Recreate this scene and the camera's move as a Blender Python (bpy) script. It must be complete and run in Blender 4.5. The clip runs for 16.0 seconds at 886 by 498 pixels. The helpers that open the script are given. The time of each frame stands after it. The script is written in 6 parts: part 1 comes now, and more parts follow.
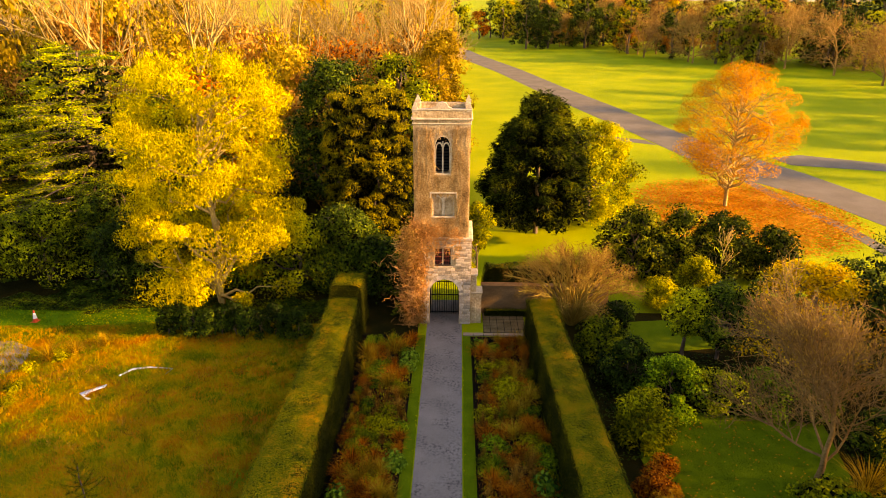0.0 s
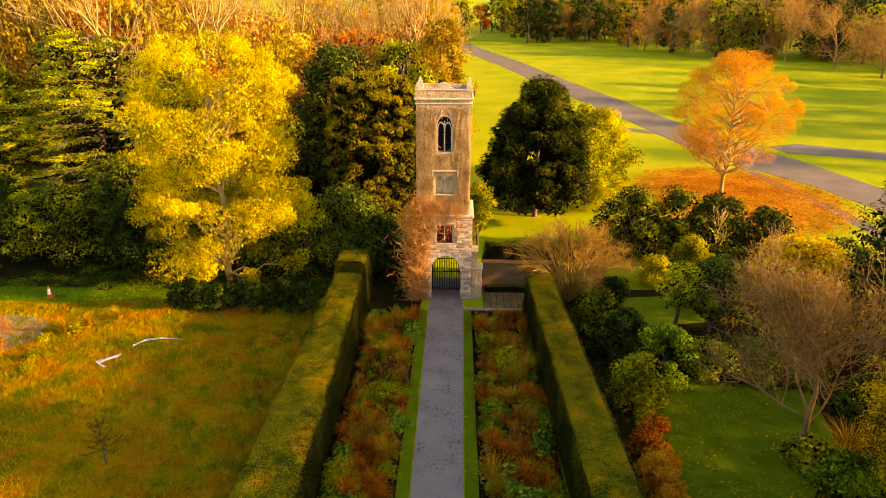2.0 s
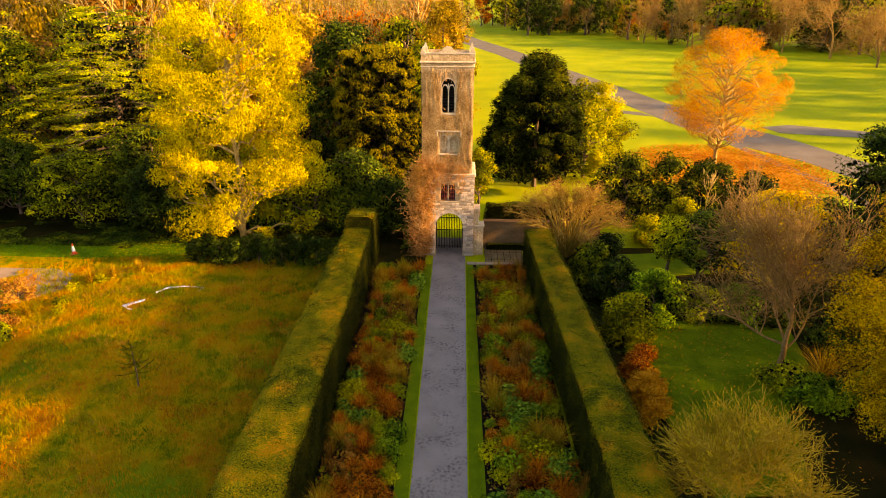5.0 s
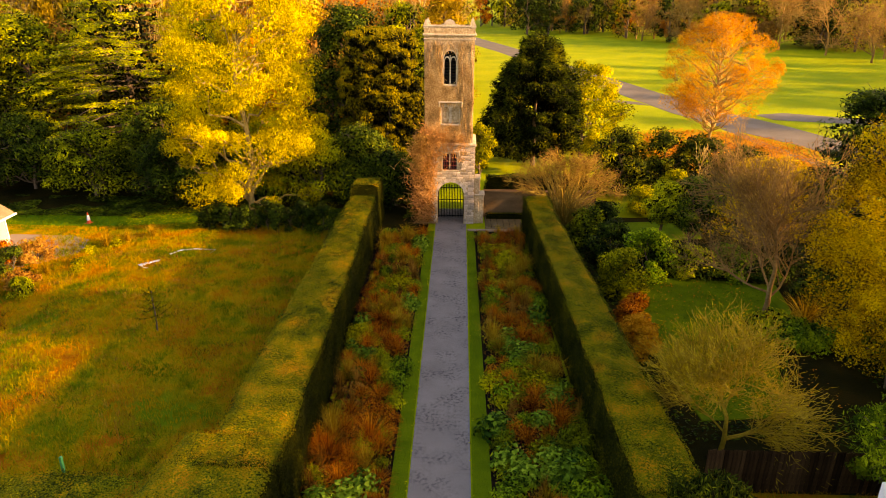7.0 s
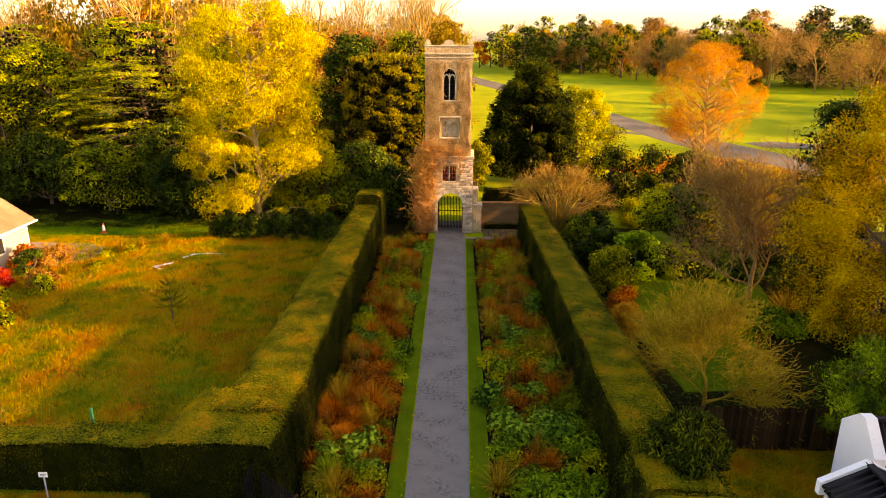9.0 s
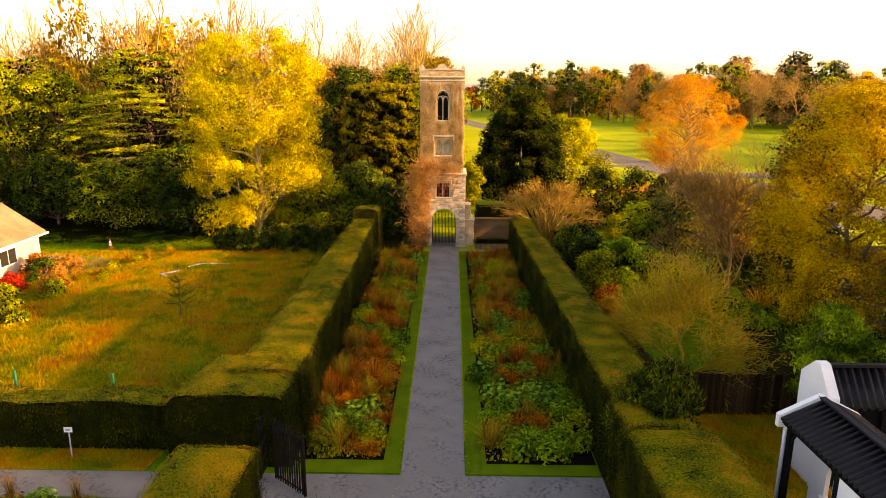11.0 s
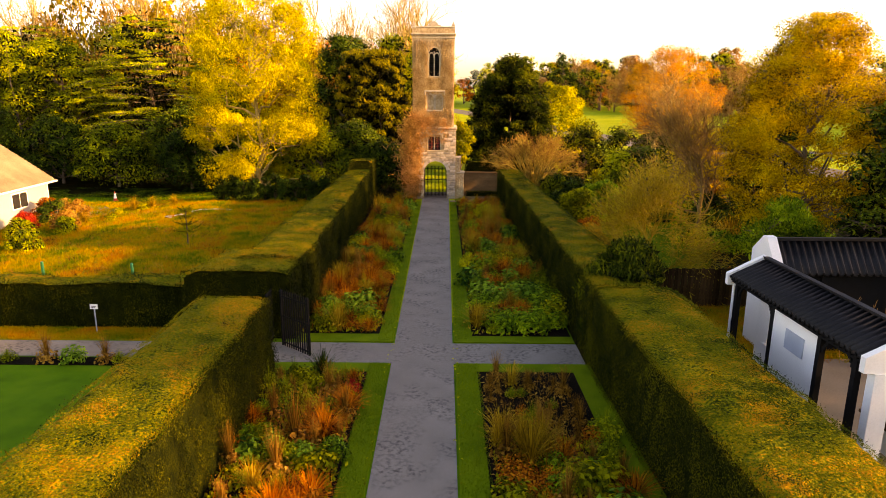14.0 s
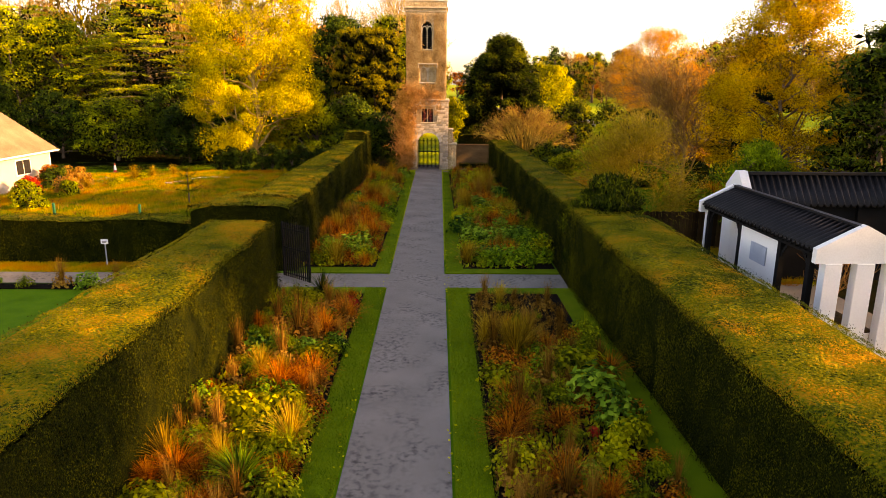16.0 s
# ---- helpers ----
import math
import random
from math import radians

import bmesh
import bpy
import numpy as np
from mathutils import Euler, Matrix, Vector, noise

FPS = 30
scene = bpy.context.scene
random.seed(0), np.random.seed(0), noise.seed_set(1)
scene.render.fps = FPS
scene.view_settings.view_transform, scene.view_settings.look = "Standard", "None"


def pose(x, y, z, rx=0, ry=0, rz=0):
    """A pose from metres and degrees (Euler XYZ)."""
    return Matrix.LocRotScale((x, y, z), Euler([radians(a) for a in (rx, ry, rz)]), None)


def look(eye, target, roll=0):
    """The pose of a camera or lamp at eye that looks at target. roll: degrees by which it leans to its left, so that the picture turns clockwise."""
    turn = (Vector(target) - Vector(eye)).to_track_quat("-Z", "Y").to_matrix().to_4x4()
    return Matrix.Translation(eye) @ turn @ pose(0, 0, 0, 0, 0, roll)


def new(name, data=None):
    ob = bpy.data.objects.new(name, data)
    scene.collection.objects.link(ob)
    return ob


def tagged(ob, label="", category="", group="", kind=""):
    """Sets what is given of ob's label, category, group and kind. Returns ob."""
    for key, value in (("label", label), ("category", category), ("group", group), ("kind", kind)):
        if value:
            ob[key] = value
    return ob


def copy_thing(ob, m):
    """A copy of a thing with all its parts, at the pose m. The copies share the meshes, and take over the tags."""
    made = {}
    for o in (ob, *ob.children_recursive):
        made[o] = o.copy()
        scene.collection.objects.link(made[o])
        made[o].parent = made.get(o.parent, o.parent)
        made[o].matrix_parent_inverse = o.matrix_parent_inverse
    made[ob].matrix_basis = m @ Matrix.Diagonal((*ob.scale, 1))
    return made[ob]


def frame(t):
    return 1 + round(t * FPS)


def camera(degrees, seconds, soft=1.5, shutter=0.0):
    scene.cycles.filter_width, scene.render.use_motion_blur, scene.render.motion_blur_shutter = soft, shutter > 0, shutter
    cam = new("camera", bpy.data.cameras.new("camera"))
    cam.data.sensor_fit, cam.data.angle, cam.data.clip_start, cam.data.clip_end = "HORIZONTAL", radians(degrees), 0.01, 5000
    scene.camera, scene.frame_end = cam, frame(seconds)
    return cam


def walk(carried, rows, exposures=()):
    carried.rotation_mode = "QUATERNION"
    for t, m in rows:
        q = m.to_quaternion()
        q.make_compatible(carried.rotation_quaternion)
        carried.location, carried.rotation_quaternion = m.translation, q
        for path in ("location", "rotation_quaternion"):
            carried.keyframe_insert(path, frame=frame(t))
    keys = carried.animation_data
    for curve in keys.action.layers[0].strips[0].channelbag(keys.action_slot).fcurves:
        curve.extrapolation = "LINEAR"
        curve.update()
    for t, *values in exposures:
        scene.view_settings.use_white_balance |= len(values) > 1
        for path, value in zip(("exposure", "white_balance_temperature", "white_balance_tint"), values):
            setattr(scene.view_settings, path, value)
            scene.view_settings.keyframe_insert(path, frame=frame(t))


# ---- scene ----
EXPOSURE, KELVIN, TINT = 2.0, 8300, 34
cam = camera(67.5, 16.0, 0.65)
PATH = [
    (0, (0.607, -5.500, 17.794), (0.407, 3.831, 14.204), 0.33),
    (0.5, (0.642, -5.853, 17.651), (0.434, 3.473, 14.046), 0.33),
    (1, (0.656, -6.215, 17.509), (0.441, 3.104, 13.891), 0.34),
    (1.5, (0.645, -6.603, 17.364), (0.428, 2.712, 13.733), 0.34),
    (2, (0.623, -7.020, 17.210), (0.405, 2.290, 13.566), 0.34),
    (2.5, (0.601, -7.463, 17.040), (0.382, 1.843, 13.385), 0.35),
    (3, (0.585, -7.929, 16.853), (0.364, 1.373, 13.189), 0.35),
    (3.5, (0.572, -8.419, 16.640), (0.348, 0.880, 12.969), 0.35),
    (4, (0.561, -8.928, 16.402), (0.336, 0.369, 12.726), 0.36),
    (6.5, (0.439, -11.713, 14.536), (0.219, -2.409, 10.876), 0.38),
    (7, (0.439, -12.326, 14.170), (0.220, -3.008, 10.548), 0.38),
    (7.5, (0.443, -12.955, 13.811), (0.223, -3.599, 10.289), 0.38),
    (8, (0.452, -13.598, 13.460), (0.232, -4.189, 10.081), 0.39),
    (8.5, (0.470, -14.241, 13.115), (0.248, -4.775, 9.899), 0.39),
    (9, (0.498, -14.879, 12.771), (0.278, -5.355, 9.730), 0.39),
    (11.5, (0.468, -17.940, 10.670), (0.373, -8.217, 8.335), 0.41),
    (12, (0.522, -18.444, 10.164), (0.441, -8.726, 7.805), 0.41),
    (12.5, (0.568, -18.949, 9.656), (0.498, -9.235, 7.281), 0.42),
    (13, (0.604, -19.450, 9.157), (0.545, -9.737, 6.779), 0.42),
    (13.5, (0.632, -19.939, 8.685), (0.589, -10.227, 6.303), 0.42),
    (14, (0.655, -20.418, 8.245), (0.637, -10.709, 5.850), 0.43),
    (14.5, (0.684, -20.888, 7.821), (0.689, -11.183, 5.408), 0.43),
    (15, (0.718, -21.344, 7.390), (0.741, -11.644, 4.961), 0.43),
    (15.5, (0.736, -21.790, 6.942), (0.779, -12.091, 4.508), 0.44),
    (16, (0.725, -22.234, 6.486), (0.800, -12.534, 4.056), 0.44),
]
walk(cam, [(t, look(eye, target, roll)) for t, eye, target, roll in PATH], [(0, EXPOSURE, KELVIN, TINT), (16, EXPOSURE, KELVIN, TINT)])

# ---- world and sun ----
SUN_FROM = Vector((0.988, -0.15, 0.0)).normalized()
SUN_UP = radians(15.0)
world = bpy.data.worlds.new("sky")
scene.world = world
world.use_nodes = True
wn = world.node_tree
sky = wn.nodes.new("ShaderNodeTexSky")
sky.sky_type, sky.sun_disc = "NISHITA", False
sky.sun_elevation = SUN_UP
sky.sun_rotation = math.atan2(SUN_FROM.x, SUN_FROM.y)
sky.air_density, sky.dust_density, sky.ozone_density = 1.0, 1.2, 1.0
wn.links.new(sky.outputs["Color"], wn.nodes["Background"].inputs["Color"])
wn.nodes["Background"].inputs["Strength"].default_value = 0.132
sun = new("sun", bpy.data.lights.new("sun", "SUN"))
sun.data.energy, sun.data.angle, sun.data.color = 4.1, radians(1.6), (1.0, 0.70, 0.31)
sun.matrix_world = look((SUN_FROM.x * 100, SUN_FROM.y * 100, 100 * math.tan(SUN_UP)), (0, 0, 0))

rng = np.random.default_rng(11)


# ---- materials ----
def nodes_of(name):
    m = bpy.data.materials.new(name)
    m.use_nodes = True
    return m, m.node_tree.nodes, m.node_tree.links, m.node_tree.nodes["Principled BSDF"]


def ramp(ns, cols, stops=None):
    r = ns.new("ShaderNodeValToRGB")
    el = r.color_ramp.elements
    while len(el) < len(cols):
        el.new(0.5)
    for i, c in enumerate(cols):
        el[i].position = stops[i] if stops else i / (len(cols) - 1)
        el[i].color = (*c, 1)
    return r


def surf(name, cols, scale=2.0, fine=40.0, rough=0.9, bump=0.4, depth=0.02, metal=0.0, stretch=(1, 1, 1), stops=None, mixfine=0.45, spots=None, gloss=0.03, vary=0.0):
    """A surface with broad patches and fine grain, and relief of that depth in metres."""
    m, ns, ln, b = nodes_of(name)
    tc, mp = ns.new("ShaderNodeTexCoord"), ns.new("ShaderNodeMapping")
    mp.inputs["Scale"].default_value = stretch
    ln.new(tc.outputs["Object"], mp.inputs["Vector"])
    n1, n2 = ns.new("ShaderNodeTexNoise"), ns.new("ShaderNodeTexNoise")
    n1.inputs["Scale"].default_value, n2.inputs["Scale"].default_value = scale, fine
    n1.inputs["Detail"].default_value, n2.inputs["Detail"].default_value = 4, 3
    for n in (n1, n2):
        ln.new(mp.outputs["Vector"], n.inputs["Vector"])
    mx = ns.new("ShaderNodeMix")
    mx.inputs["Factor"].default_value = mixfine
    ln.new(n1.outputs["Fac"], mx.inputs["A"])
    ln.new(n2.outputs["Fac"], mx.inputs["B"])
    r = ramp(ns, cols, stops or [0.3 + 0.4 * i / (len(cols) - 1) for i in range(len(cols))])
    ln.new(mx.outputs["Result"], r.inputs["Fac"])
    colour = r.outputs["Color"]
    if spots:
        sc, lo, hi, col = spots[:4]
        n3 = ns.new("ShaderNodeTexNoise")
        n3.inputs["Scale"].default_value, n3.inputs["Detail"].default_value = sc, 5
        ln.new(mp.outputs["Vector"], n3.inputs["Vector"])
        mr = ns.new("ShaderNodeMapRange")
        mr.inputs["From Min"].default_value, mr.inputs["From Max"].default_value = lo, hi
        ln.new(n3.outputs["Fac"], mr.inputs["Value"])
        amount = mr.outputs["Result"]
        if len(spots) > 4:
            n4, m4, mm = ns.new("ShaderNodeTexNoise"), ns.new("ShaderNodeMapRange"), ns.new("ShaderNodeMath")
            n4.inputs["Scale"].default_value = spots[4]
            ln.new(mp.outputs["Vector"], n4.inputs["Vector"])
            m4.inputs["From Min"].default_value, m4.inputs["From Max"].default_value = 0.42, 0.62
            ln.new(n4.outputs["Fac"], m4.inputs["Value"])
            mm.operation = "MULTIPLY"
            ln.new(amount, mm.inputs[0])
            ln.new(m4.outputs["Result"], mm.inputs[1])
            amount = mm.outputs["Value"]
        mc = ns.new("ShaderNodeMix")
        mc.data_type = "RGBA"
        ln.new(amount, mc.inputs["Factor"])
        ln.new(colour, mc.inputs["A"])
        mc.inputs["B"].default_value = (*col, 1)
        colour = mc.outputs["Result"]
    if vary:
        oi, hv, mv = ns.new("ShaderNodeObjectInfo"), ns.new("ShaderNodeHueSaturation"), ns.new("ShaderNodeMapRange")
        mv.inputs["To Min"].default_value, mv.inputs["To Max"].default_value = 1 - vary, 1 + vary
        ln.new(oi.outputs["Random"], mv.inputs["Value"])
        ln.new(mv.outputs["Result"], hv.inputs["Value"])
        ln.new(colour, hv.inputs["Color"])
        colour = hv.outputs["Color"]
    ln.new(colour, b.inputs["Base Color"])
    bp = ns.new("ShaderNodeBump")
    bp.inputs["Strength"].default_value, bp.inputs["Distance"].default_value = bump, depth
    ln.new(n2.outputs["Fac"], bp.inputs["Height"])
    ln.new(bp.outputs["Normal"], b.inputs["Normal"])
    b.inputs["Roughness"].default_value, b.inputs["Metallic"].default_value = rough, metal
    b.inputs["Specular IOR Level"].default_value = gloss
    return m


def leafy(name, cols, through_light=0.35, patch=0.35, rough=0.6, stops=None, broad=0.55):
    """Leaves: each its own tone, with broad patches over the whole plant, and light let through."""
    m, ns, ln, b = nodes_of(name)
    g, tc, n = ns.new("ShaderNodeNewGeometry"), ns.new("ShaderNodeTexCoord"), ns.new("ShaderNodeTexNoise")
    oi = ns.new("ShaderNodeObjectInfo")
    n.inputs["Scale"].default_value, n.inputs["Detail"].default_value = patch, 3
    ln.new(tc.outputs["Object"], n.inputs["Vector"])
    mr = ns.new("ShaderNodeMapRange")
    mr.inputs["From Min"].default_value, mr.inputs["From Max"].default_value = 0.3, 0.7
    ln.new(n.outputs["Fac"], mr.inputs["Value"])
    mx = ns.new("ShaderNodeMix")
    mx.inputs["Factor"].default_value = broad
    ln.new(g.outputs["Random Per Island"], mx.inputs["A"])
    ln.new(mr.outputs["Result"], mx.inputs["B"])
    mo = ns.new("ShaderNodeMix")
    mo.inputs["Factor"].default_value = 0.2
    ln.new(mx.outputs["Result"], mo.inputs["A"])
    ln.new(oi.outputs["Random"], mo.inputs["B"])
    r = ramp(ns, cols, stops or [0.26 + 0.48 * i / (len(cols) - 1) for i in range(len(cols))])
    ln.new(mo.outputs["Result"], r.inputs["Fac"])
    ln.new(r.outputs["Color"], b.inputs["Base Color"])
    b.inputs["Roughness"].default_value, b.inputs["Specular IOR Level"].default_value = rough, 0.03
    t, sh = ns.new("ShaderNodeBsdfTranslucent"), ns.new("ShaderNodeMixShader")
    ln.new(r.outputs["Color"], t.inputs["Color"])
    sh.inputs["Fac"].default_value = through_light
    ln.new(b.outputs["BSDF"], sh.inputs[1])
    ln.new(t.outputs["BSDF"], sh.inputs[2])
    ln.new(sh.outputs["Shader"], ns["Material Output"].inputs["Surface"])
    return m


M = {
    "meadow": surf("meadow_grass", [(0.11, 0.135, 0.002), (0.27, 0.22, 0.003), (0.46, 0.245, 0.005), (0.40, 0.13, 0.004)], 0.75, 16, bump=1.0, depth=0.10, mixfine=0.35, stops=[0.38, 0.46, 0.53, 0.61], spots=(0.23, 0.54, 0.66, (0.13, 0.20, 0.004))),
    "grass": surf("park_grass", [(0.16, 0.235, 0.004), (0.27, 0.33, 0.005), (0.41, 0.40, 0.008)], 0.12, 14, bump=1.0, depth=0.10),
    "lawn": surf("lawn_grass", [(0.0425, 0.1105, 0.0026), (0.0723, 0.17, 0.0034), (0.119, 0.2125, 0.0051)], 1.2, 60, bump=0.7, depth=0.03),
    "verge": surf("verge_turf", [(0.0595, 0.1062, 0.0026), (0.102, 0.1615, 0.0034), (0.153, 0.204, 0.0051)], 1.2, 60, bump=0.7, depth=0.03),
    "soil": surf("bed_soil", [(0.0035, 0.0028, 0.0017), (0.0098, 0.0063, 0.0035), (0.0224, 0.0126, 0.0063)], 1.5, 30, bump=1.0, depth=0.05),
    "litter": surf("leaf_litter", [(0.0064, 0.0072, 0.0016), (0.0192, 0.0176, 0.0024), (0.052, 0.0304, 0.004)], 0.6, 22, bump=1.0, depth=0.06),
    "gravel": surf("path_tarmac", [(0.148, 0.128, 0.1024), (0.212, 0.1832, 0.1488), (0.276, 0.24, 0.196)], 0.8, 75, bump=0.5, depth=0.012, mixfine=0.6, spots=(8.0, 0.45, 0.70, (0.08, 0.07, 0.058), 0.9)),
    "asphalt": surf("road_asphalt", [(0.12, 0.10, 0.07), (0.165, 0.14, 0.10), (0.215, 0.185, 0.14)], 0.3, 30, bump=0.2, depth=0.01),
    "stone": surf("rubble_stone", [(0.20, 0.13, 0.06), (0.42, 0.30, 0.155), (0.62, 0.49, 0.29)], 1.6, 9, bump=0.9, depth=0.06, mixfine=0.5),
    "stonepiece": surf("rubble_stone_blocks", [(0.3128, 0.2438, 0.1656), (0.46, 0.3772, 0.2714), (0.5888, 0.506, 0.3864)], 2.5, 14, bump=0.9, depth=0.04, vary=0.38),
    "dressed": surf("dressed_stone", [(0.2944, 0.23, 0.138), (0.46, 0.3772, 0.2484), (0.6072, 0.5152, 0.3588)], 2.2, 14, bump=0.5, depth=0.02),
    "brick": surf("old_brick", [(0.088, 0.052, 0.0224), (0.16, 0.1, 0.044), (0.232, 0.152, 0.076)], 1.2, 10, bump=0.8, depth=0.03, stretch=(1, 1, 2.5)),
    "moss": surf("mossy_paving", [(0.07, 0.06, 0.02), (0.14, 0.105, 0.045), (0.22, 0.17, 0.09)], 1.5, 18, bump=0.5, depth=0.02),
    "white": surf("white_render", [(0.76, 0.73, 0.66), (0.85, 0.82, 0.75), (0.90, 0.87, 0.80)], 0.8, 25, rough=0.8, bump=0.15, depth=0.005, gloss=0.4),
    "cream": surf("cream_render", [(0.50, 0.43, 0.30), (0.62, 0.54, 0.40)], 0.8, 25, rough=0.8, bump=0.15, depth=0.005, gloss=0.4),
    "tiles": surf("roof_tiles_buff", [(0.15, 0.10, 0.058), (0.25, 0.165, 0.095), (0.35, 0.24, 0.145)], 1.0, 12, bump=0.5, depth=0.03),
    "blackroof": surf("black_roof_sheet", [(0.005, 0.005, 0.006), (0.011, 0.010, 0.010), (0.02, 0.018, 0.017)], 1.5, 20, rough=0.55, bump=0.2, depth=0.01, gloss=0.2),
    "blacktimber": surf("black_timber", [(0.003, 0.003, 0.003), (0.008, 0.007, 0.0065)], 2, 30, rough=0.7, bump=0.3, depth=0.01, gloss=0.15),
    "iron": surf("black_iron", [(0.002, 0.002, 0.002), (0.005, 0.0045, 0.004)], 4, 60, rough=0.7, bump=0.2, depth=0.005, gloss=0.12),
    "plank": surf("weathered_fence_wood", [(0.022, 0.011, 0.005), (0.06, 0.032, 0.012), (0.13, 0.075, 0.025)], 2, 18, bump=0.6, depth=0.01, stretch=(6, 6, 0.6), vary=0.55),
    "bark": surf("grey_bark", [(0.05, 0.035, 0.022), (0.13, 0.09, 0.06), (0.24, 0.18, 0.12)], 3, 24, bump=0.9, depth=0.03, stretch=(1, 1, 0.3)),
    "palebark": surf("pale_bark", [(0.15, 0.10, 0.026), (0.34, 0.24, 0.07), (0.54, 0.41, 0.145)], 3, 24, bump=0.6, depth=0.02, stretch=(1, 1, 0.3)),
    "twig": surf("brown_twigs", [(0.10, 0.058, 0.018), (0.21, 0.128, 0.042), (0.33, 0.21, 0.075)], 1.2, 12, bump=0.3, depth=0.01),
    "twiggold": surf("golden_twigs", [(0.19, 0.125, 0.010), (0.36, 0.24, 0.018), (0.50, 0.36, 0.035)], 1.2, 12, bump=0.3, depth=0.01),
    "twigpink": surf("pinkish_twigs", [(0.22, 0.12, 0.03), (0.36, 0.21, 0.055), (0.48, 0.30, 0.09)], 1.2, 12, bump=0.3, depth=0.01),
    "creeper": surf("dry_creeper", [(0.13, 0.07, 0.022), (0.42, 0.26, 0.095), (0.74, 0.54, 0.26)], 1.2, 12, bump=0.3, depth=0.01),
    "louvre": surf("dark_louvres", [(0.010, 0.010, 0.010), (0.035, 0.031, 0.027)], 3, 30, rough=0.7),
    "redpaint": surf("red_paint", [(0.28, 0.03, 0.015), (0.42, 0.06, 0.03)], 5, 40, rough=0.6, bump=0.1, gloss=0.4),
    "orangeplastic": surf("orange_plastic", [(0.55, 0.05, 0.01), (0.7, 0.08, 0.015)], 5, 60, rough=0.4, bump=0.05, gloss=0.4),
    "whiteplastic": surf("white_plastic", [(0.75, 0.75, 0.72), (0.85, 0.85, 0.82)], 5, 60, rough=0.4, bump=0.05, gloss=0.4),
    "greenplastic": surf("green_plastic", [(0.01, 0.12, 0.04), (0.02, 0.2, 0.06)], 5, 60, rough=0.5, bump=0.05, gloss=0.4),
    "plaque": surf("grey_plaque", [(0.35, 0.38, 0.42), (0.45, 0.48, 0.52)], 3, 30, rough=0.5, bump=0.05, gloss=0.4),
    "paleconcrete": surf("pale_paving", [(0.28, 0.205, 0.13), (0.38, 0.285, 0.185)], 0.8, 20, bump=0.2, depth=0.01),
    "l_haze": leafy("fine_twig_tips", [(0.14, 0.070, 0.012), (0.30, 0.165, 0.030), (0.46, 0.28, 0.065)], 0.3),
    # foliage
    "l_yellow": leafy("yellow_leaves", [(0.075, 0.068, 0.002), (0.39, 0.32, 0.004), (0.74, 0.62, 0.008)], 0.42, 0.7, broad=0.55),
    "l_cedar": leafy("cedar_needles", [(0.024, 0.050, 0.002), (0.38, 0.43, 0.006), (0.92, 0.86, 0.014)], 0.25, 0.35, stops=[0.2, 0.5, 0.8], broad=0.55),
    "l_dark": leafy("dark_evergreen_leaves", [(0.004, 0.010, 0.001), (0.034, 0.064, 0.004), (0.20, 0.25, 0.010)], 0.18, 0.8, rough=0.45, stops=[0.2, 0.52, 0.88], broad=0.6),
    "l_olive": leafy("olive_green_leaves", [(0.014, 0.030, 0.002), (0.21, 0.25, 0.005), (0.70, 0.66, 0.012)], 0.3, 0.6, stops=[0.22, 0.5, 0.82], broad=0.65),
    "l_bronze": leafy("bronze_yew_leaves", [(0.020, 0.026, 0.002), (0.125, 0.112, 0.003), (0.34, 0.275, 0.006)], 0.25, 0.5, broad=0.4),
    "l_lime": leafy("yellow_green_leaves", [(0.07, 0.085, 0.002), (0.40, 0.38, 0.005), (0.76, 0.64, 0.010)], 0.4),
    "l_orange": leafy("orange_leaves", [(0.40, 0.15, 0.004), (0.74, 0.34, 0.010), (0.93, 0.52, 0.03)], 0.42),
    "l_amber": leafy("amber_leaves", [(0.13, 0.078, 0.002), (0.54, 0.345, 0.004), (0.92, 0.64, 0.007)], 0.42, 0.6),
    "l_rust": leafy("rust_leaves", [(0.07, 0.014, 0.002), (0.48, 0.115, 0.004), (0.84, 0.32, 0.012)], 0.35, 0.8, broad=0.3),
    "l_green": leafy("fresh_green_leaves", [(0.014, 0.042, 0.003), (0.16, 0.285, 0.007), (0.46, 0.58, 0.013)], 0.35),
    "l_fresh": leafy("feathery_green_leaves", [(0.025, 0.06, 0.003), (0.17, 0.26, 0.006), (0.48, 0.55, 0.014)], 0.35, 1.4, broad=0.7),
    "l_teal": leafy("blue_green_leaves", [(0.016, 0.055, 0.004), (0.16, 0.29, 0.014), (0.42, 0.57, 0.035)], 0.3),
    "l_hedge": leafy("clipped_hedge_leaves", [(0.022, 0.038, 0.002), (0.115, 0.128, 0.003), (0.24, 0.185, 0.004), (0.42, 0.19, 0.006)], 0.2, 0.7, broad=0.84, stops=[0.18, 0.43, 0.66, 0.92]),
    # darker than the top leaves: the shade of the hedge sides is in the colour
    "l_hedgeside": leafy("hedge_side_shade_leaves", [(0.0025, 0.005, 0.001), (0.029, 0.035, 0.002), (0.14, 0.127, 0.004)], 0.15, 0.8, broad=0.5, stops=[0.24, 0.54, 0.87]),
    # near-black tone that paints the shade between clumps inside a crown
    "l_dead": leafy("inner_shade_leaves", [(0.0028, 0.0042, 0.0007), (0.007, 0.0091, 0.0014), (0.0182, 0.0175, 0.0021)], 0.1),
    "l_yew": leafy("park_yew_needles", [(0.005, 0.012, 0.001), (0.042, 0.062, 0.003), (0.30, 0.29, 0.007)], 0.22, 0.6, stops=[0.2, 0.5, 0.82]),
    "l_dry": leafy("dry_creeper_leaves", [(0.15, 0.065, 0.010), (0.42, 0.22, 0.04), (0.68, 0.42, 0.09)], 0.3),
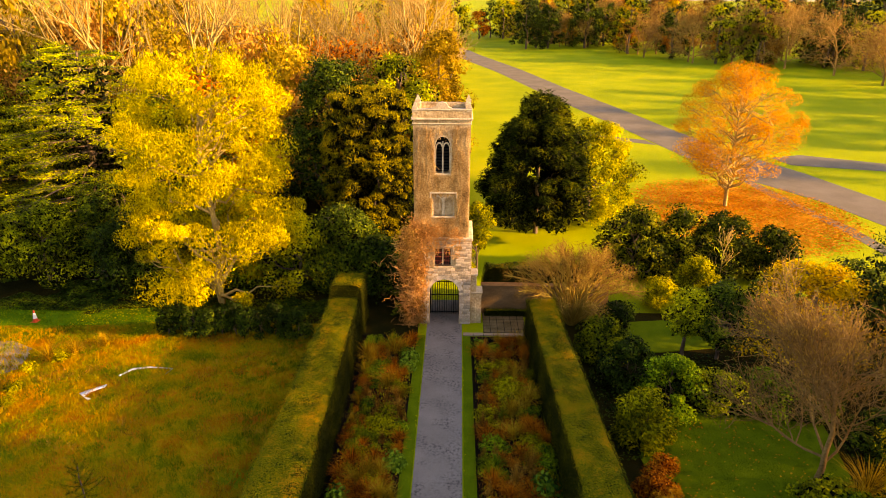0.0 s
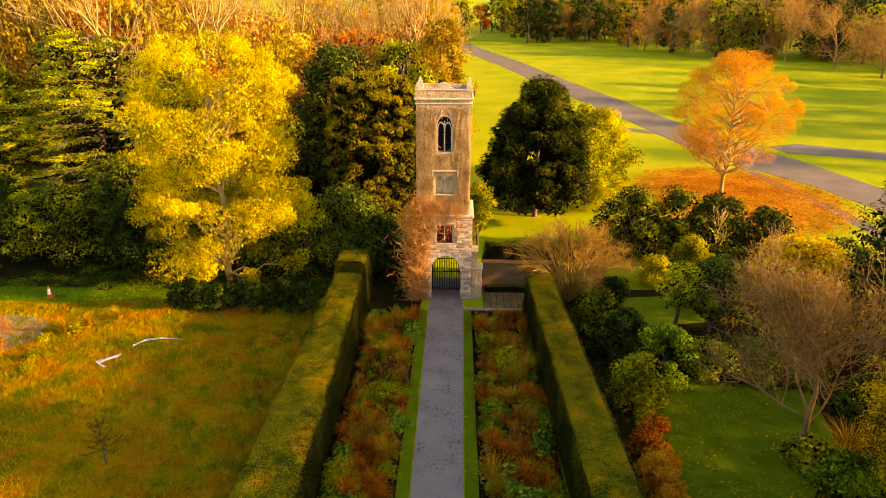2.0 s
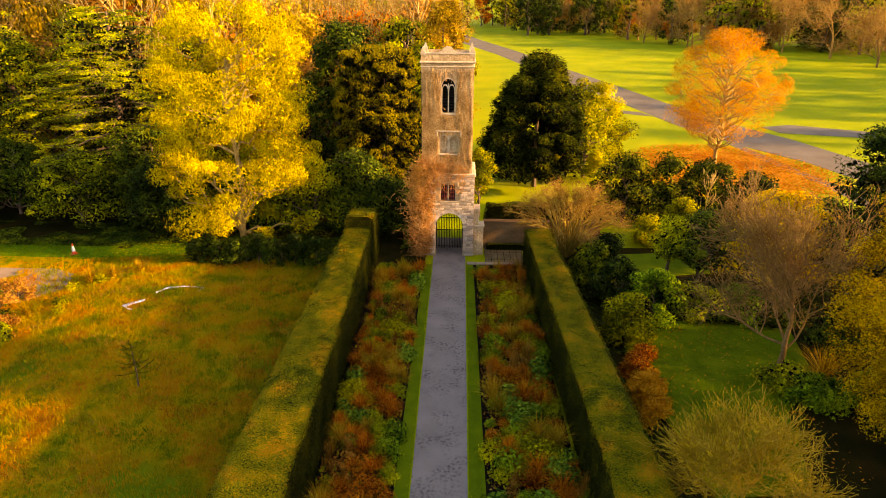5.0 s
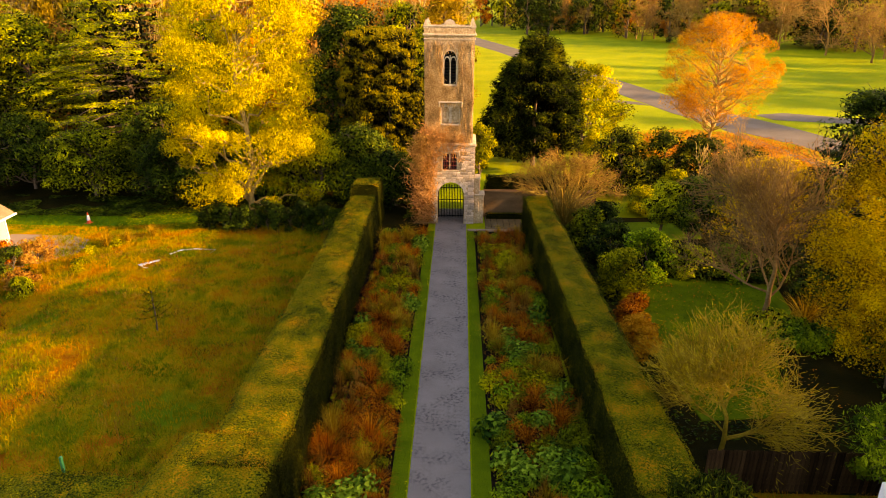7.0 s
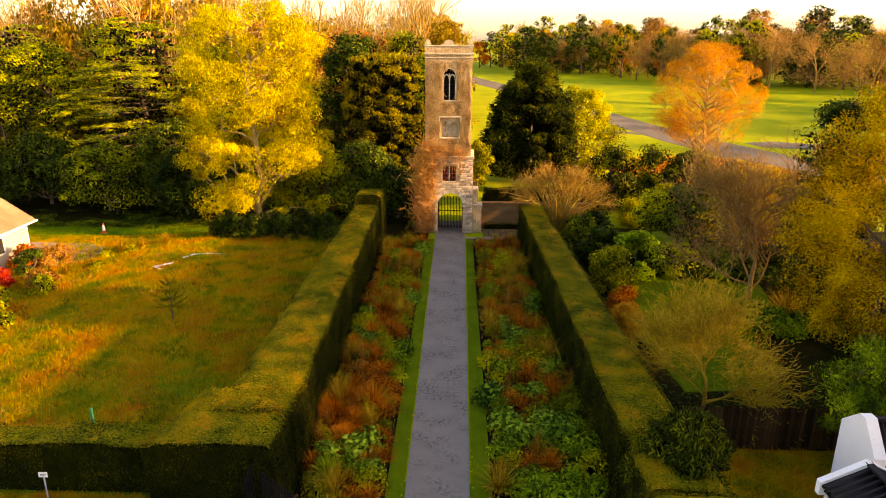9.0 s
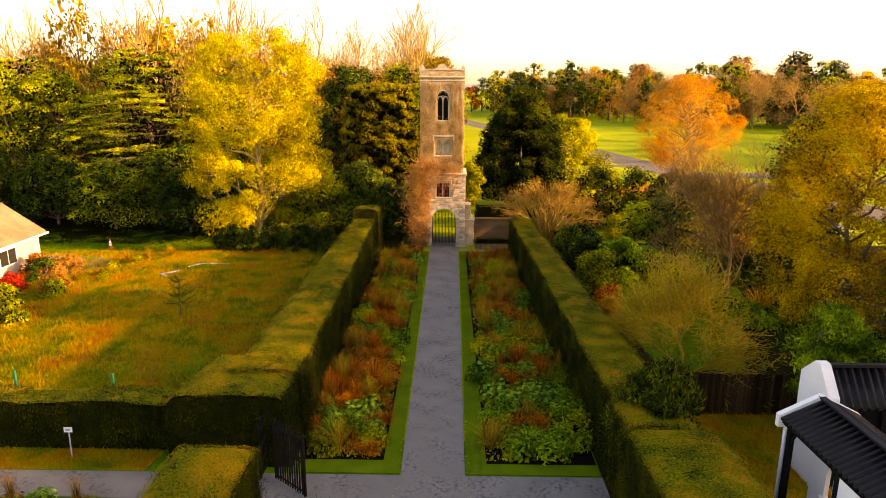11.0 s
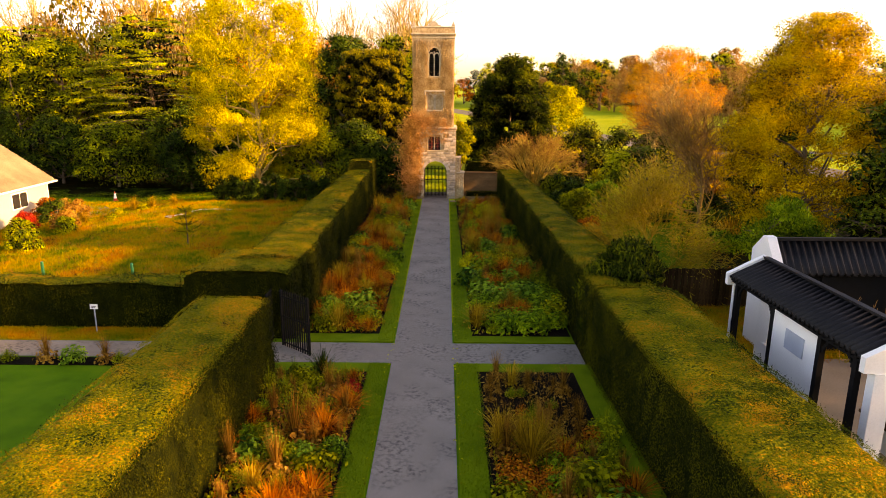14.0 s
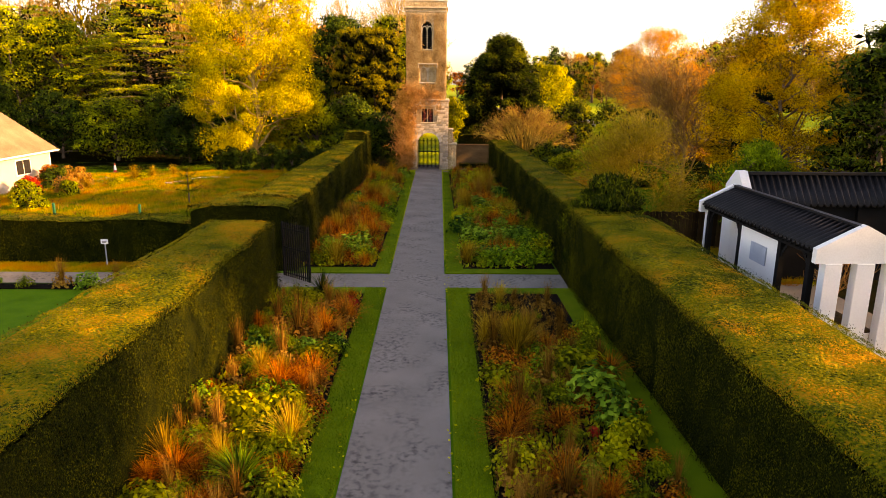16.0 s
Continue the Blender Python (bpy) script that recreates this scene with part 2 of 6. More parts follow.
    "l_goldtwig": leafy("golden_twig_tips", [(0.20, 0.145, 0.005), (0.50, 0.35, 0.010), (0.74, 0.55, 0.025)], 0.4),
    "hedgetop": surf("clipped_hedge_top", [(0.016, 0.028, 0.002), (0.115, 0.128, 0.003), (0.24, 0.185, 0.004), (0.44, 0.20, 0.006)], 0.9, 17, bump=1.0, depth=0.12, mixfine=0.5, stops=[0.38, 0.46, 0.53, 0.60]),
    # inner twigs, darkened so gaps between the side leaves read as shade
    "hedgeinside": surf("shaded_hedge_twigs", [(0.002, 0.004, 0.001), (0.012, 0.015, 0.001), (0.05, 0.05, 0.002)], 2.5, 38, bump=1.0, depth=0.08, mixfine=0.7),
    "l_goldhaze": leafy("golden_twig_haze", [(0.10, 0.065, 0.003), (0.34, 0.225, 0.008), (0.62, 0.44, 0.02)], 0.3, 0.5),
    "l_brownhaze": leafy("brown_twig_haze", [(0.12, 0.072, 0.013), (0.28, 0.17, 0.030), (0.45, 0.29, 0.06)], 0.35, 0.5),
    "twigolive": surf("olive_brown_twigs", [(0.15, 0.10, 0.012), (0.32, 0.22, 0.03), (0.50, 0.36, 0.07)], 1.2, 12, bump=0.3, depth=0.01),
    "tangle": surf("russet_creeper_stems", [(0.16, 0.06, 0.014), (0.46, 0.22, 0.058), (0.72, 0.43, 0.15)], 1.2, 12, bump=0.3, depth=0.01),
    "l_straw": leafy("straw_blades", [(0.11, 0.062, 0.003), (0.44, 0.255, 0.009), (0.74, 0.51, 0.035)], 0.35),
    "l_red": leafy("red_leaves", [(0.25, 0.015, 0.008), (0.5, 0.03, 0.012), (0.6, 0.1, 0.02)], 0.3),
    "l_brown": leafy("withered_leaves", [(0.05, 0.020, 0.003), (0.34, 0.155, 0.016), (0.60, 0.33, 0.045)], 0.25),
    "l_meadow": leafy("meadow_blades", [(0.10, 0.16, 0.003), (0.27, 0.25, 0.004), (0.50, 0.30, 0.006), (0.46, 0.17, 0.005)], 0.35, 0.55, broad=0.72),
    "l_turf": leafy("turf_blades", [(0.045, 0.1035, 0.0027), (0.126, 0.207, 0.0036), (0.225, 0.288, 0.0054)], 0.35, 0.8),
    "l_fallen": leafy("fallen_leaves", [(0.46, 0.15, 0.006), (0.64, 0.25, 0.010), (0.74, 0.36, 0.02)], 0.2),
}


# ---- mesh helpers ----
def raw(name, V, Q, mat, parent=None, label="", smooth=False):
    """One mesh object of quads from arrays of points and indices."""
    V, Q = np.asarray(V, np.float32).reshape(-1, 3), np.asarray(Q, np.int32).reshape(-1, 4)
    me = bpy.data.meshes.new(name)
    me.vertices.add(len(V))
    me.vertices.foreach_set("co", V.ravel())
    me.loops.add(Q.size)
    me.loops.foreach_set("vertex_index", Q.ravel())
    me.polygons.add(len(Q))
    me.polygons.foreach_set("loop_start", np.arange(0, Q.size, 4, dtype=np.int32))
    if smooth:
        me.polygons.foreach_set("use_smooth", np.ones(len(Q), bool))
    me.update(calc_edges=True)
    me.materials.append(M[mat])
    ob = new(name, me)
    if parent:
        ob.parent = parent
    return tagged(ob, label)


def part(name, bm, mat, parent=None, label="", bevel=0.0, smooth=False):
    if bevel:
        bmesh.ops.bevel(bm, geom=bm.edges[:], offset=bevel, segments=1, affect="EDGES", clamp_overlap=True)
    bmesh.ops.recalc_face_normals(bm, faces=bm.faces[:])
    me = bpy.data.meshes.new(name)
    bm.to_mesh(me)
    bm.free()
    me.materials.append(M[mat])
    if smooth:
        for p in me.polygons:
            p.use_smooth = True
    ob = new(name, me)
    if parent:
        ob.parent = parent
    return tagged(ob, label)


def box(bm, x0, x1, y0, y1, z0, z1):
    return bmesh.ops.create_cube(bm, size=1, matrix=Matrix.Translation(((x0 + x1) / 2, (y0 + y1) / 2, (z0 + z1) / 2)) @ Matrix.Diagonal((x1 - x0, y1 - y0, z1 - z0, 1)))


def boxes(*bs):
    bm = bmesh.new()
    for b in bs:
        box(bm, *b)
    return bm


def empty(name, x, y, z, label, category, group="", rz=0):
    e = tagged(new(name), label, category, group)
    e.empty_display_size = 0.2
    e.matrix_world = pose(x, y, z, 0, 0, rz)
    return e


def unit(v):
    return v / np.maximum(np.linalg.norm(v, axis=-1, keepdims=True), 1e-9)


def leaf_quads(P, N, length, width, r, up=None):
    """Lozenge leaves at P facing N."""
    n = len(P)
    T = unit(np.cross(N, r.normal(size=(n, 3)))) if up is None else unit(up + 0.35 * r.normal(size=(n, 3)))
    B = unit(np.cross(N, T))
    L = length * r.uniform(0.6, 1.3, (n, 1))
    W = width * r.uniform(0.6, 1.3, (n, 1))
    V = np.stack([P - T * L / 2, P + B * W / 2 + N * W * 0.15, P + T * L / 2, P - B * W / 2 + N * W * 0.15], 1)
    return V.reshape(-1, 3), np.arange(4 * n).reshape(n, 4)


def clump_points(clumps, per, r, inner=0.55):
    """Points and outward directions on ragged ellipsoids (x, y, z, rx, ry, rz)."""
    C = np.asarray(clumps, float)
    C = np.repeat(C, per, 0)
    d = unit(unit(r.normal(size=(len(C), 3))) + np.array([0, 0, 0.3]))
    rad = r.uniform(inner, 1.08, (len(C), 1)) ** 0.7
    P = C[:, :3] + d * rad * C[:, 3:6]
    return P, unit(d / C[:, 3:6])


def merge(parts):
    V, Q, o = [], [], 0
    for v, q in parts:
        V.append(v)
        Q.append(np.asarray(q) + o)
        o += len(v)
    return np.concatenate(V), np.concatenate(Q)


def tubes(lines, sides=5):
    """Tapered tubes along polylines: a list of (points, radii)."""
    V, Q, o = [], [], 0
    for pts, rad in lines:
        pts = np.asarray(pts, float)
        n = len(pts)
        d = unit(np.gradient(pts, axis=0))
        ref = np.array([1.0, 0.3, 0.1]) if abs(d[0][2]) > 0.7 else np.array([0.1, 0.2, 1.0])
        a = unit(np.cross(d, ref))
        b = np.cross(d, a)
        k = sides if rad[0] > 0.03 else 3
        ang = np.arange(k) * 2 * math.pi / k
        ring = pts[:, None] + np.asarray(rad)[:, None, None] * (np.cos(ang)[None, :, None] * a[:, None] + np.sin(ang)[None, :, None] * b[:, None])
        V.append(ring.reshape(-1, 3))
        i, j = np.meshgrid(np.arange(n - 1), np.arange(k), indexing="ij")
        j2 = (j + 1) % k
        Q.append(np.stack([i * k + j, i * k + j2, (i + 1) * k + j2, (i + 1) * k + j], -1).reshape(-1, 4) + o)
        o += n * k
    return np.concatenate(V), np.concatenate(Q)


def bent(a, b, r, n=4, wob=0.12, sag=0.0):
    a, b = np.asarray(a, float), np.asarray(b, float)
    t = np.linspace(0, 1, n)[:, None]
    L = np.linalg.norm(b - a)
    p = a + (b - a) * t + r.normal(size=(n, 3)) * wob * L * np.sin(math.pi * t) * 0.6
    p[:, 2] += sag * L * np.sin(math.pi * t[:, 0])
    return p


def grow(r, start, way, length, radius, depth, out, kids, spread=0.8, lift=0.15, shrink=0.66, tip=0.006):
    """Bare branches, out to fine twigs."""
    way = unit(np.asarray(way, float))
    n = 4
    pts = [np.asarray(start, float)]
    for i in range(n - 1):
        way = unit(way + r.normal(size=3) * 0.14 + np.array([0, 0, lift * 0.4]))
        pts.append(pts[-1] + way * length / (n - 1))
    pts = np.array(pts)
    end = tip if depth == 0 else radius * 0.5
    out.append((pts, np.linspace(radius, max(end, tip), n)))
    if depth == 0:
        return
    for k in range(kids[-depth]):
        t = r.uniform(0.3, 1.0) if k else 1.0
        i = min(int(t * (n - 1)), n - 2)
        f = t * (n - 1) - i
        p = pts[i] * (1 - f) + pts[i + 1] * f
        w = unit(way + spread * unit(r.normal(size=3)) + np.array([0, 0, lift]))
        grow(r, p, w, length * shrink * r.uniform(0.75, 1.2), max(radius * 0.52, tip), depth - 1, out, kids, spread, lift, shrink, tip)


def crown_clumps(r, cx, cy, zlo, zhi, rx, ry, n, size, shape="egg"):
    """Clump centres through the outer part of a crown."""
    out = []
    h = zhi - zlo
    for _ in range(n):
        t = r.uniform(0, 1)
        if shape == "egg":
            w = math.sin(math.pi * (0.12 + 0.85 * t) ** 0.85) ** 0.6
        elif shape == "full":
            w = math.sqrt(max(0.02, 1 - abs(2 * t - 0.7) ** 2.6 / 4.0)) if t > 0.35 else 0.82 + 0.5 * t
        elif shape == "yew":
            w = (1 - t) ** 0.55 * (0.72 + 0.28 * min(1, t * 5))
        elif shape == "dome":
            w = math.sqrt(max(0.03, 1 - t * t))
        else:
            w = min(1, 1.5 * math.sqrt(1 - t * 0.96)) * 0.9
        a, q = r.uniform(0, 2 * math.pi), math.sqrt(r.uniform(0.25, 1))
        s = size * r.uniform(0.55, 1.4)
        out.append((cx + rx * w * q * math.cos(a), cy + ry * w * q * math.sin(a), zlo + h * t, s, s, s * 0.75))
    return out


def leafy_tree(name, x, y, zlo, zhi, rx, ry, leaf, label, category="tree", bark="bark", n=70, size=1.0, per=220, leaf_len=0.2, leaf_wid=0.12, shape="egg",
               trunk=0.22, droop=0.0, limbs=22, seed=1, base=0.0, group="", flat=None, inner=0.3, sides=5, twigs=3, spray=0.0):
    """A tree or large shrub: trunk with limbs to its clumps, and a crown of many leaves."""
    r = np.random.default_rng(seed)
    e = empty(name, x, y, base, label, category, group)
    cl = crown_clumps(r, 0, 0, zlo, zhi, rx, ry, n, size, shape)
    if flat:
        cl = [(a, b, c, s * 1.5, s2 * 1.5, s3 * flat) for a, b, c, s, s2, s3 in cl]
    top = zlo + (zhi - zlo) * 0.85
    spine = bent((0, 0, -0.15), (r.normal() * 0.2, r.normal() * 0.2, top), r, 8, 0.04)
    lines = [(spine, np.linspace(trunk, trunk * 0.2, 8))]
    for i in r.permutation(len(cl))[:limbs]:
        c = np.array(cl[i][:3])
        z0 = max(0.25 * zlo + 0.3, min(top * 0.95, c[2] - 0.55 * math.hypot(c[0], c[1]) - 0.3))
        k = min(7, z0 / top * 7)
        f = spine[int(k)] + (spine[min(7, int(k) + 1)] - spine[int(k)]) * (k - int(k))
        lines.append((bent(f, c, r, 6, 0.14, 0.06), np.linspace(trunk * 0.42, 0.02, 6)))
        for _ in range(twigs):
            e2 = c + unit(r.normal(size=3)) * cl[i][3] * 0.95
            lines.append((bent(c * 0.8 + f * 0.2, e2, r, 4, 0.2), np.linspace(trunk * 0.14 + 0.01, 0.008, 4)))
    raw("trunk", *tubes(lines, sides), bark, e, smooth=True)
    P, N = clump_points(cl, per, r)
    N = unit(N + 0.55 * r.normal(size=N.shape) + np.array([0, 0, 0.25]))
    up = None
    if droop:
        up = np.repeat([[0, 0, -1.0]], len(P), 0) * droop + 0.6 * r.normal(size=P.shape)
    if spray:
        away = unit(P * np.array([1, 1, 0.0]) + 1e-6)
        up = away * spray + 0.45 * r.normal(size=P.shape) + np.array([0, 0, 0.15])
        N = unit(0.9 * r.normal(size=P.shape) + np.array([0, 0, 0.3]))
    sets = [leaf_quads(P, N, leaf_len, leaf_wid, r, up)]
    if inner:
        P, N = clump_points(cl, max(4, int(per * inner * 0.5)), r, 0.05)
        P = P * np.array([0.93, 0.93, 0.97])
        sets.append(leaf_quads(P, unit(r.normal(size=N.shape)), leaf_len * 1.7, max(leaf_wid, leaf_len * 0.4) * 1.7, r))
    # inner leaves get the dark tone, so depth in the crown reads as shade
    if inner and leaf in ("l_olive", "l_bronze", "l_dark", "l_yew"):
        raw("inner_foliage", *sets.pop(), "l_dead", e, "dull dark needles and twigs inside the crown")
    raw("crown", *merge(sets), leaf, e)
    return e


def bare_tree(name, x, y, height, label, bark="bark", seed=1, kids=(5, 5, 5, 4), spread=0.75, trunk=0.2, lift=0.25, clear=0.3, tip=0.012, leaf=None, leaf_n=0,
              category="tree", base=0.0, group="", stems=1, leaf_len=0.16, leaf_wid=0.0, shrink=0.66, lean=0.0, sides=5, scatter=0.16, wild=0.35):
    r = np.random.default_rng(seed)
    e = empty(name, x, y, base, label, category, group)
    lines = []
    reach = height * (1 - clear) / (1 + shrink + shrink ** 2 * 0.7) * 0.95
    for s in range(stems):
        a = 2 * math.pi * s / stems + r.uniform(0, 0.6)
        w = np.array([lean * math.cos(a), lean * math.sin(a), 1.0])
        p0 = np.array([0.12 * math.cos(a) * (stems > 1), 0.12 * math.sin(a) * (stems > 1), -0.1])
        p1 = p0 + w * height * clear
        lines.append((bent(p0, p1, r, 4, 0.03), np.linspace(trunk, trunk * 0.75, 4)))
        grow(r, p1, w, reach, trunk * 0.75, len(kids), lines, kids, spread, lift, shrink, tip)
        for _ in range(3):
            grow(r, p0 + w * height * clear * r.uniform(0.7, 1), unit(np.array([r.normal(), r.normal(), 0.7])), reach * 0.75, trunk * 0.4, len(kids) - 1, lines, kids[1:], spread, lift, shrink, tip)
    raw("branchwork", *tubes(lines, sides), bark, e, smooth=True)
    if leaf_n:
        ends = np.array([l[0][int(r.integers(1, 4))] for l in lines if l[1][0] < 0.05])
        P = ends[r.integers(0, len(ends), leaf_n)] + r.normal(size=(leaf_n, 3)) * scatter
        away = None
        if leaf_wid:
            away = unit(P - np.array([0, 0, height * 0.35])) + wild * r.normal(size=P.shape) + np.array([0, 0, 0.2])
        raw("foliage", *leaf_quads(P, unit(r.normal(size=P.shape)), leaf_len, leaf_wid or leaf_len * 0.65, r, away), leaf, e)
    return e


# ---- ground ----
def smooth01(t):
    t = min(1.0, max(0.0, t))
    return t * t * (3 - 2 * t)


def ground_z(x, y):
    """The meadow falls a little towards the bungalow."""
    return -0.42 * smooth01((-14.5 - x) / 9.0)


def ground_sheet():
    far = [60, 75, 95, 120, 150, 190, 240, 300, 400, 550, 800, 1200, 1800, 2500]
    xs = sorted(set([-v for v in far] + far + [round(-48 + 0.5 * i, 2) for i in range(176)] + [-6.65]))
    ys = sorted(set([-v for v in far] + far + [round(-40 + 0.5 * i, 2) for i in range(191)]))
    X, Y = np.meshgrid(xs, ys, indexing="ij")
    Z = np.vectorize(ground_z)(X, Y)
    for i, x in enumerate(xs):
        for j, y in enumerate(ys):
            if -34 < x < -7 and 3 < y < 30:
                Z[i, j] += 0.05 * noise.noise((x * 0.4, y * 0.4, 0.3)) + 0.03 * noise.noise((x * 1.3, y * 1.3, 4.0))
    nx, ny = len(xs), len(ys)
    i, j = np.meshgrid(np.arange(nx - 1), np.arange(ny - 1), indexing="ij")
    Q = np.stack([i * ny + j, (i + 1) * ny + j, (i + 1) * ny + j + 1, i * ny + j + 1], -1).reshape(-1, 4)
    ob = raw("ground", np.stack([X, Y, Z], -1), Q, "grass")
    for k in ("meadow", "lawn", "litter"):
        ob.data.materials.append(M[k])
    cx = (np.asarray(xs)[:-1] + np.asarray(xs)[1:]) / 2
    cy = (np.asarray(ys)[:-1] + np.asarray(ys)[1:]) / 2
    CX, CY = np.meshgrid(cx, cy, indexing="ij")
    slot = np.zeros(CX.shape, np.int32)
    slot[(CX < -6.6) & (CY > 2.2) & (CY < 28.5)] = 1
    lawn_edge = np.array([[30.6 + 0.9 * noise.noise((a * 0.35, 3.0, 0.0)) - 2.6 * smooth01((a + 19) / 6.0) for b in cy] for a in cx])
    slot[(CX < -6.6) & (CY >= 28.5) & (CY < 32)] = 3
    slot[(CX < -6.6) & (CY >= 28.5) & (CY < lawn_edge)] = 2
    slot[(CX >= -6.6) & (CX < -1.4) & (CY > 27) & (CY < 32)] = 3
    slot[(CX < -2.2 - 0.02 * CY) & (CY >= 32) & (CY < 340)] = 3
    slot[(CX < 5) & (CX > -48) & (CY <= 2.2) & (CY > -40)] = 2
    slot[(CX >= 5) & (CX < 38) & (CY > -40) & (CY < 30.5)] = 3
    ob.data.polygons.foreach_set("material_index", slot.ravel())
    return tagged(ob, "grass parkland with a rough autumn meadow and woodland floor", "ground", kind="structure")


def slab(name, pts, z, mat, label, category, thick=0.1, kind="structure"):
    bm = bmesh.new()
    f = bm.faces.new([bm.verts.new((x, y, z - thick)) for x, y in pts])
    top = bmesh.ops.extrude_face_region(bm, geom=[f])
    bmesh.ops.translate(bm, vec=(0, 0, thick), verts=[v for v in top["geom"] if isinstance(v, bmesh.types.BMVert)])
    return tagged(part(name, bm, mat, None, label), category=category, kind=kind)


ground_sheet()
slab("garden_path", [(-0.85, -30), (1.0, -30), (0.97, -1.62), (5.0, -1.62), (5.0, 0.0), (0.95, 0.0), (0.98, 31.9), (-1.02, 31.9), (-0.95, 0.0), (-15.0, 0.0), (-15.0, -1.25), (-6.0, -1.3), (-4.9, -1.62), (-0.93, -1.62)],
     0.012, "gravel", "grey tarmac garden path with dark worn patches", "path")
court = slab("paved_court", [(2.2, 27.7), (4.6, 27.7), (4.6, 30.15), (2.2, 30.15)], 0.014, "soil", "small mossy paved court beside the tower", "pavement")
for i in range(6):
    for j in range(6):
        part("paving_slab", boxes((2.22 + 0.4 * i, 2.59 + 0.4 * i, 27.72 + 0.4 * j, 28.09 + 0.4 * j, 0.0, 0.035 + 0.006 * ((i * 3 + j * 5) % 3))), "moss", court)
kerb = slab("kerb_stones", [(1.05, 27.3), (4.5, 27.3), (4.5, 27.55), (1.05, 27.55)], 0.03, "soil", "pale stone kerb before the tower", "kerb")
for i in range(6):
    part("kerb_stone", boxes((1.06 + 0.57 * i, 1.60 + 0.57 * i, 27.29, 27.56, 0, 0.075)), "paleconcrete", kerb)
ROAD_L = [(-6, 250), (-1.5, 210), (10, 162), (16.8, 125), (21.9, 100), (24.3, 89), (27.2, 73), (30.6, 62), (34.5, 54), (38, 40), (42, 20), (50, -20)]
ROAD_R = [(0, 250), (7.3, 210), (16.2, 169), (22.4, 133), (27.5, 108), (30.8, 90), (34.2, 74.5), (37.8, 65), (40.5, 54), (44, 40), (48, 20), (56, -20)]
slab("road", ROAD_L + ROAD_R[::-1], 0.02, "asphalt", "long grey park road curving across the grass", "road")
slab("footpath", [(41.6, 73.6), (49.3, 69.6), (70, 62), (70, 58), (47.5, 66), (38.2, 68.5), (37.4, 72)], 0.024, "asphalt", "side path branching off the park road", "path")
slab("footpath", [(29.7, 63.0), (30.6, 53.5), (31.9, 46.5), (32.4, 36), (33.6, 36), (33.2, 46.5), (31.9, 53.5), (30.9, 62)], 0.016, "asphalt", "narrow footpath beside the fallen leaves", "path")
slab("footpath", [(18.5, 85.5), (25.2, 81.5), (26.0, 78.5), (18.0, 83.2)], 0.016, "asphalt", "short path joining the park road", "path")


def turf(pts):
    slab("grass_verge", pts, 0.045, "verge", "neatly edged green turf strip beside the path", "lawn")


UP, LO = 27.2, -30
turf([(-1.52, 0.05), (-1.0, 0.05), (-1.06, UP), (-1.52, UP)])
turf([(1.0, 0.05), (1.62, 0.05), (1.45, UP), (1.04, UP)])
turf([(-4.2, 0.05), (-1.52, 0.05), (-1.52, 0.75), (-4.2, 0.75)])
turf([(1.62, 0.05), (4.95, 0.05), (4.95, 0.6), (1.62, 0.6)])
turf([(-1.62, LO), (-0.9, LO), (-0.98, -1.67), (-1.55, -1.67)])
turf([(1.05, LO), (1.66, LO), (1.66, -1.67), (1.02, -1.67)])
turf([(-4.3, -2.3), (-1.58, -2.3), (-1.55, -1.67), (-4.3, -1.67)])
turf([(1.66, -2.25), (5.1, -2.25), (5.1, -1.67), (1.66, -1.67)])
turf([(4.75, LO), (6.2, LO), (5.15, -2.25), (4.5, -2.25)])
turf([(9.2, 7.6), (12.6, 8.0), (13.8, 12.6), (16.2, 15.4), (17.0, 19.6), (9.3, 20.6), (8.3, 17), (8.9, 11.0)])
turf([(10.0, 25.5), (15.5, 26.5), (16.5, 30.0), (9.0, 29.0)])
slab("rough_grass", [(8.3, -1.4), (13.4, -1.4), (13.4, 4.0), (8.1, 4.0)], 0.02, "meadow", "rough brownish grass beside the fence", "grass")
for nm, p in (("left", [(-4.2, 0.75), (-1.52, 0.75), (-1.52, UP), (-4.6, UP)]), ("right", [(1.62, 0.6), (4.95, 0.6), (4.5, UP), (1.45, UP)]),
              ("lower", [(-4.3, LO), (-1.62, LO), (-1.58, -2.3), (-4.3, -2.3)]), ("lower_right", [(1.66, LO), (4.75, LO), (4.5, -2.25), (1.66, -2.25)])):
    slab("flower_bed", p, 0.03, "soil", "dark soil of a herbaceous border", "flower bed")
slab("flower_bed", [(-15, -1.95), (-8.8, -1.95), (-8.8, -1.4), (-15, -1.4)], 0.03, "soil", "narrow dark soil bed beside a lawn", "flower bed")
slab("grass_verge", [(-16, 0.06), (-8.6, 0.06), (-8.4, 1.1), (-16, 1.1)], 0.02, "meadow", "dry grass verge beside the hedge", "lawn")
slab("forecourt", [(-34, 22.0), (-23.5, 22.0), (-20.8, 25.0), (-24, 26.6), (-34, 26.6)], -0.40, "paleconcrete", "worn paved forecourt of the bungalow", "pavement")


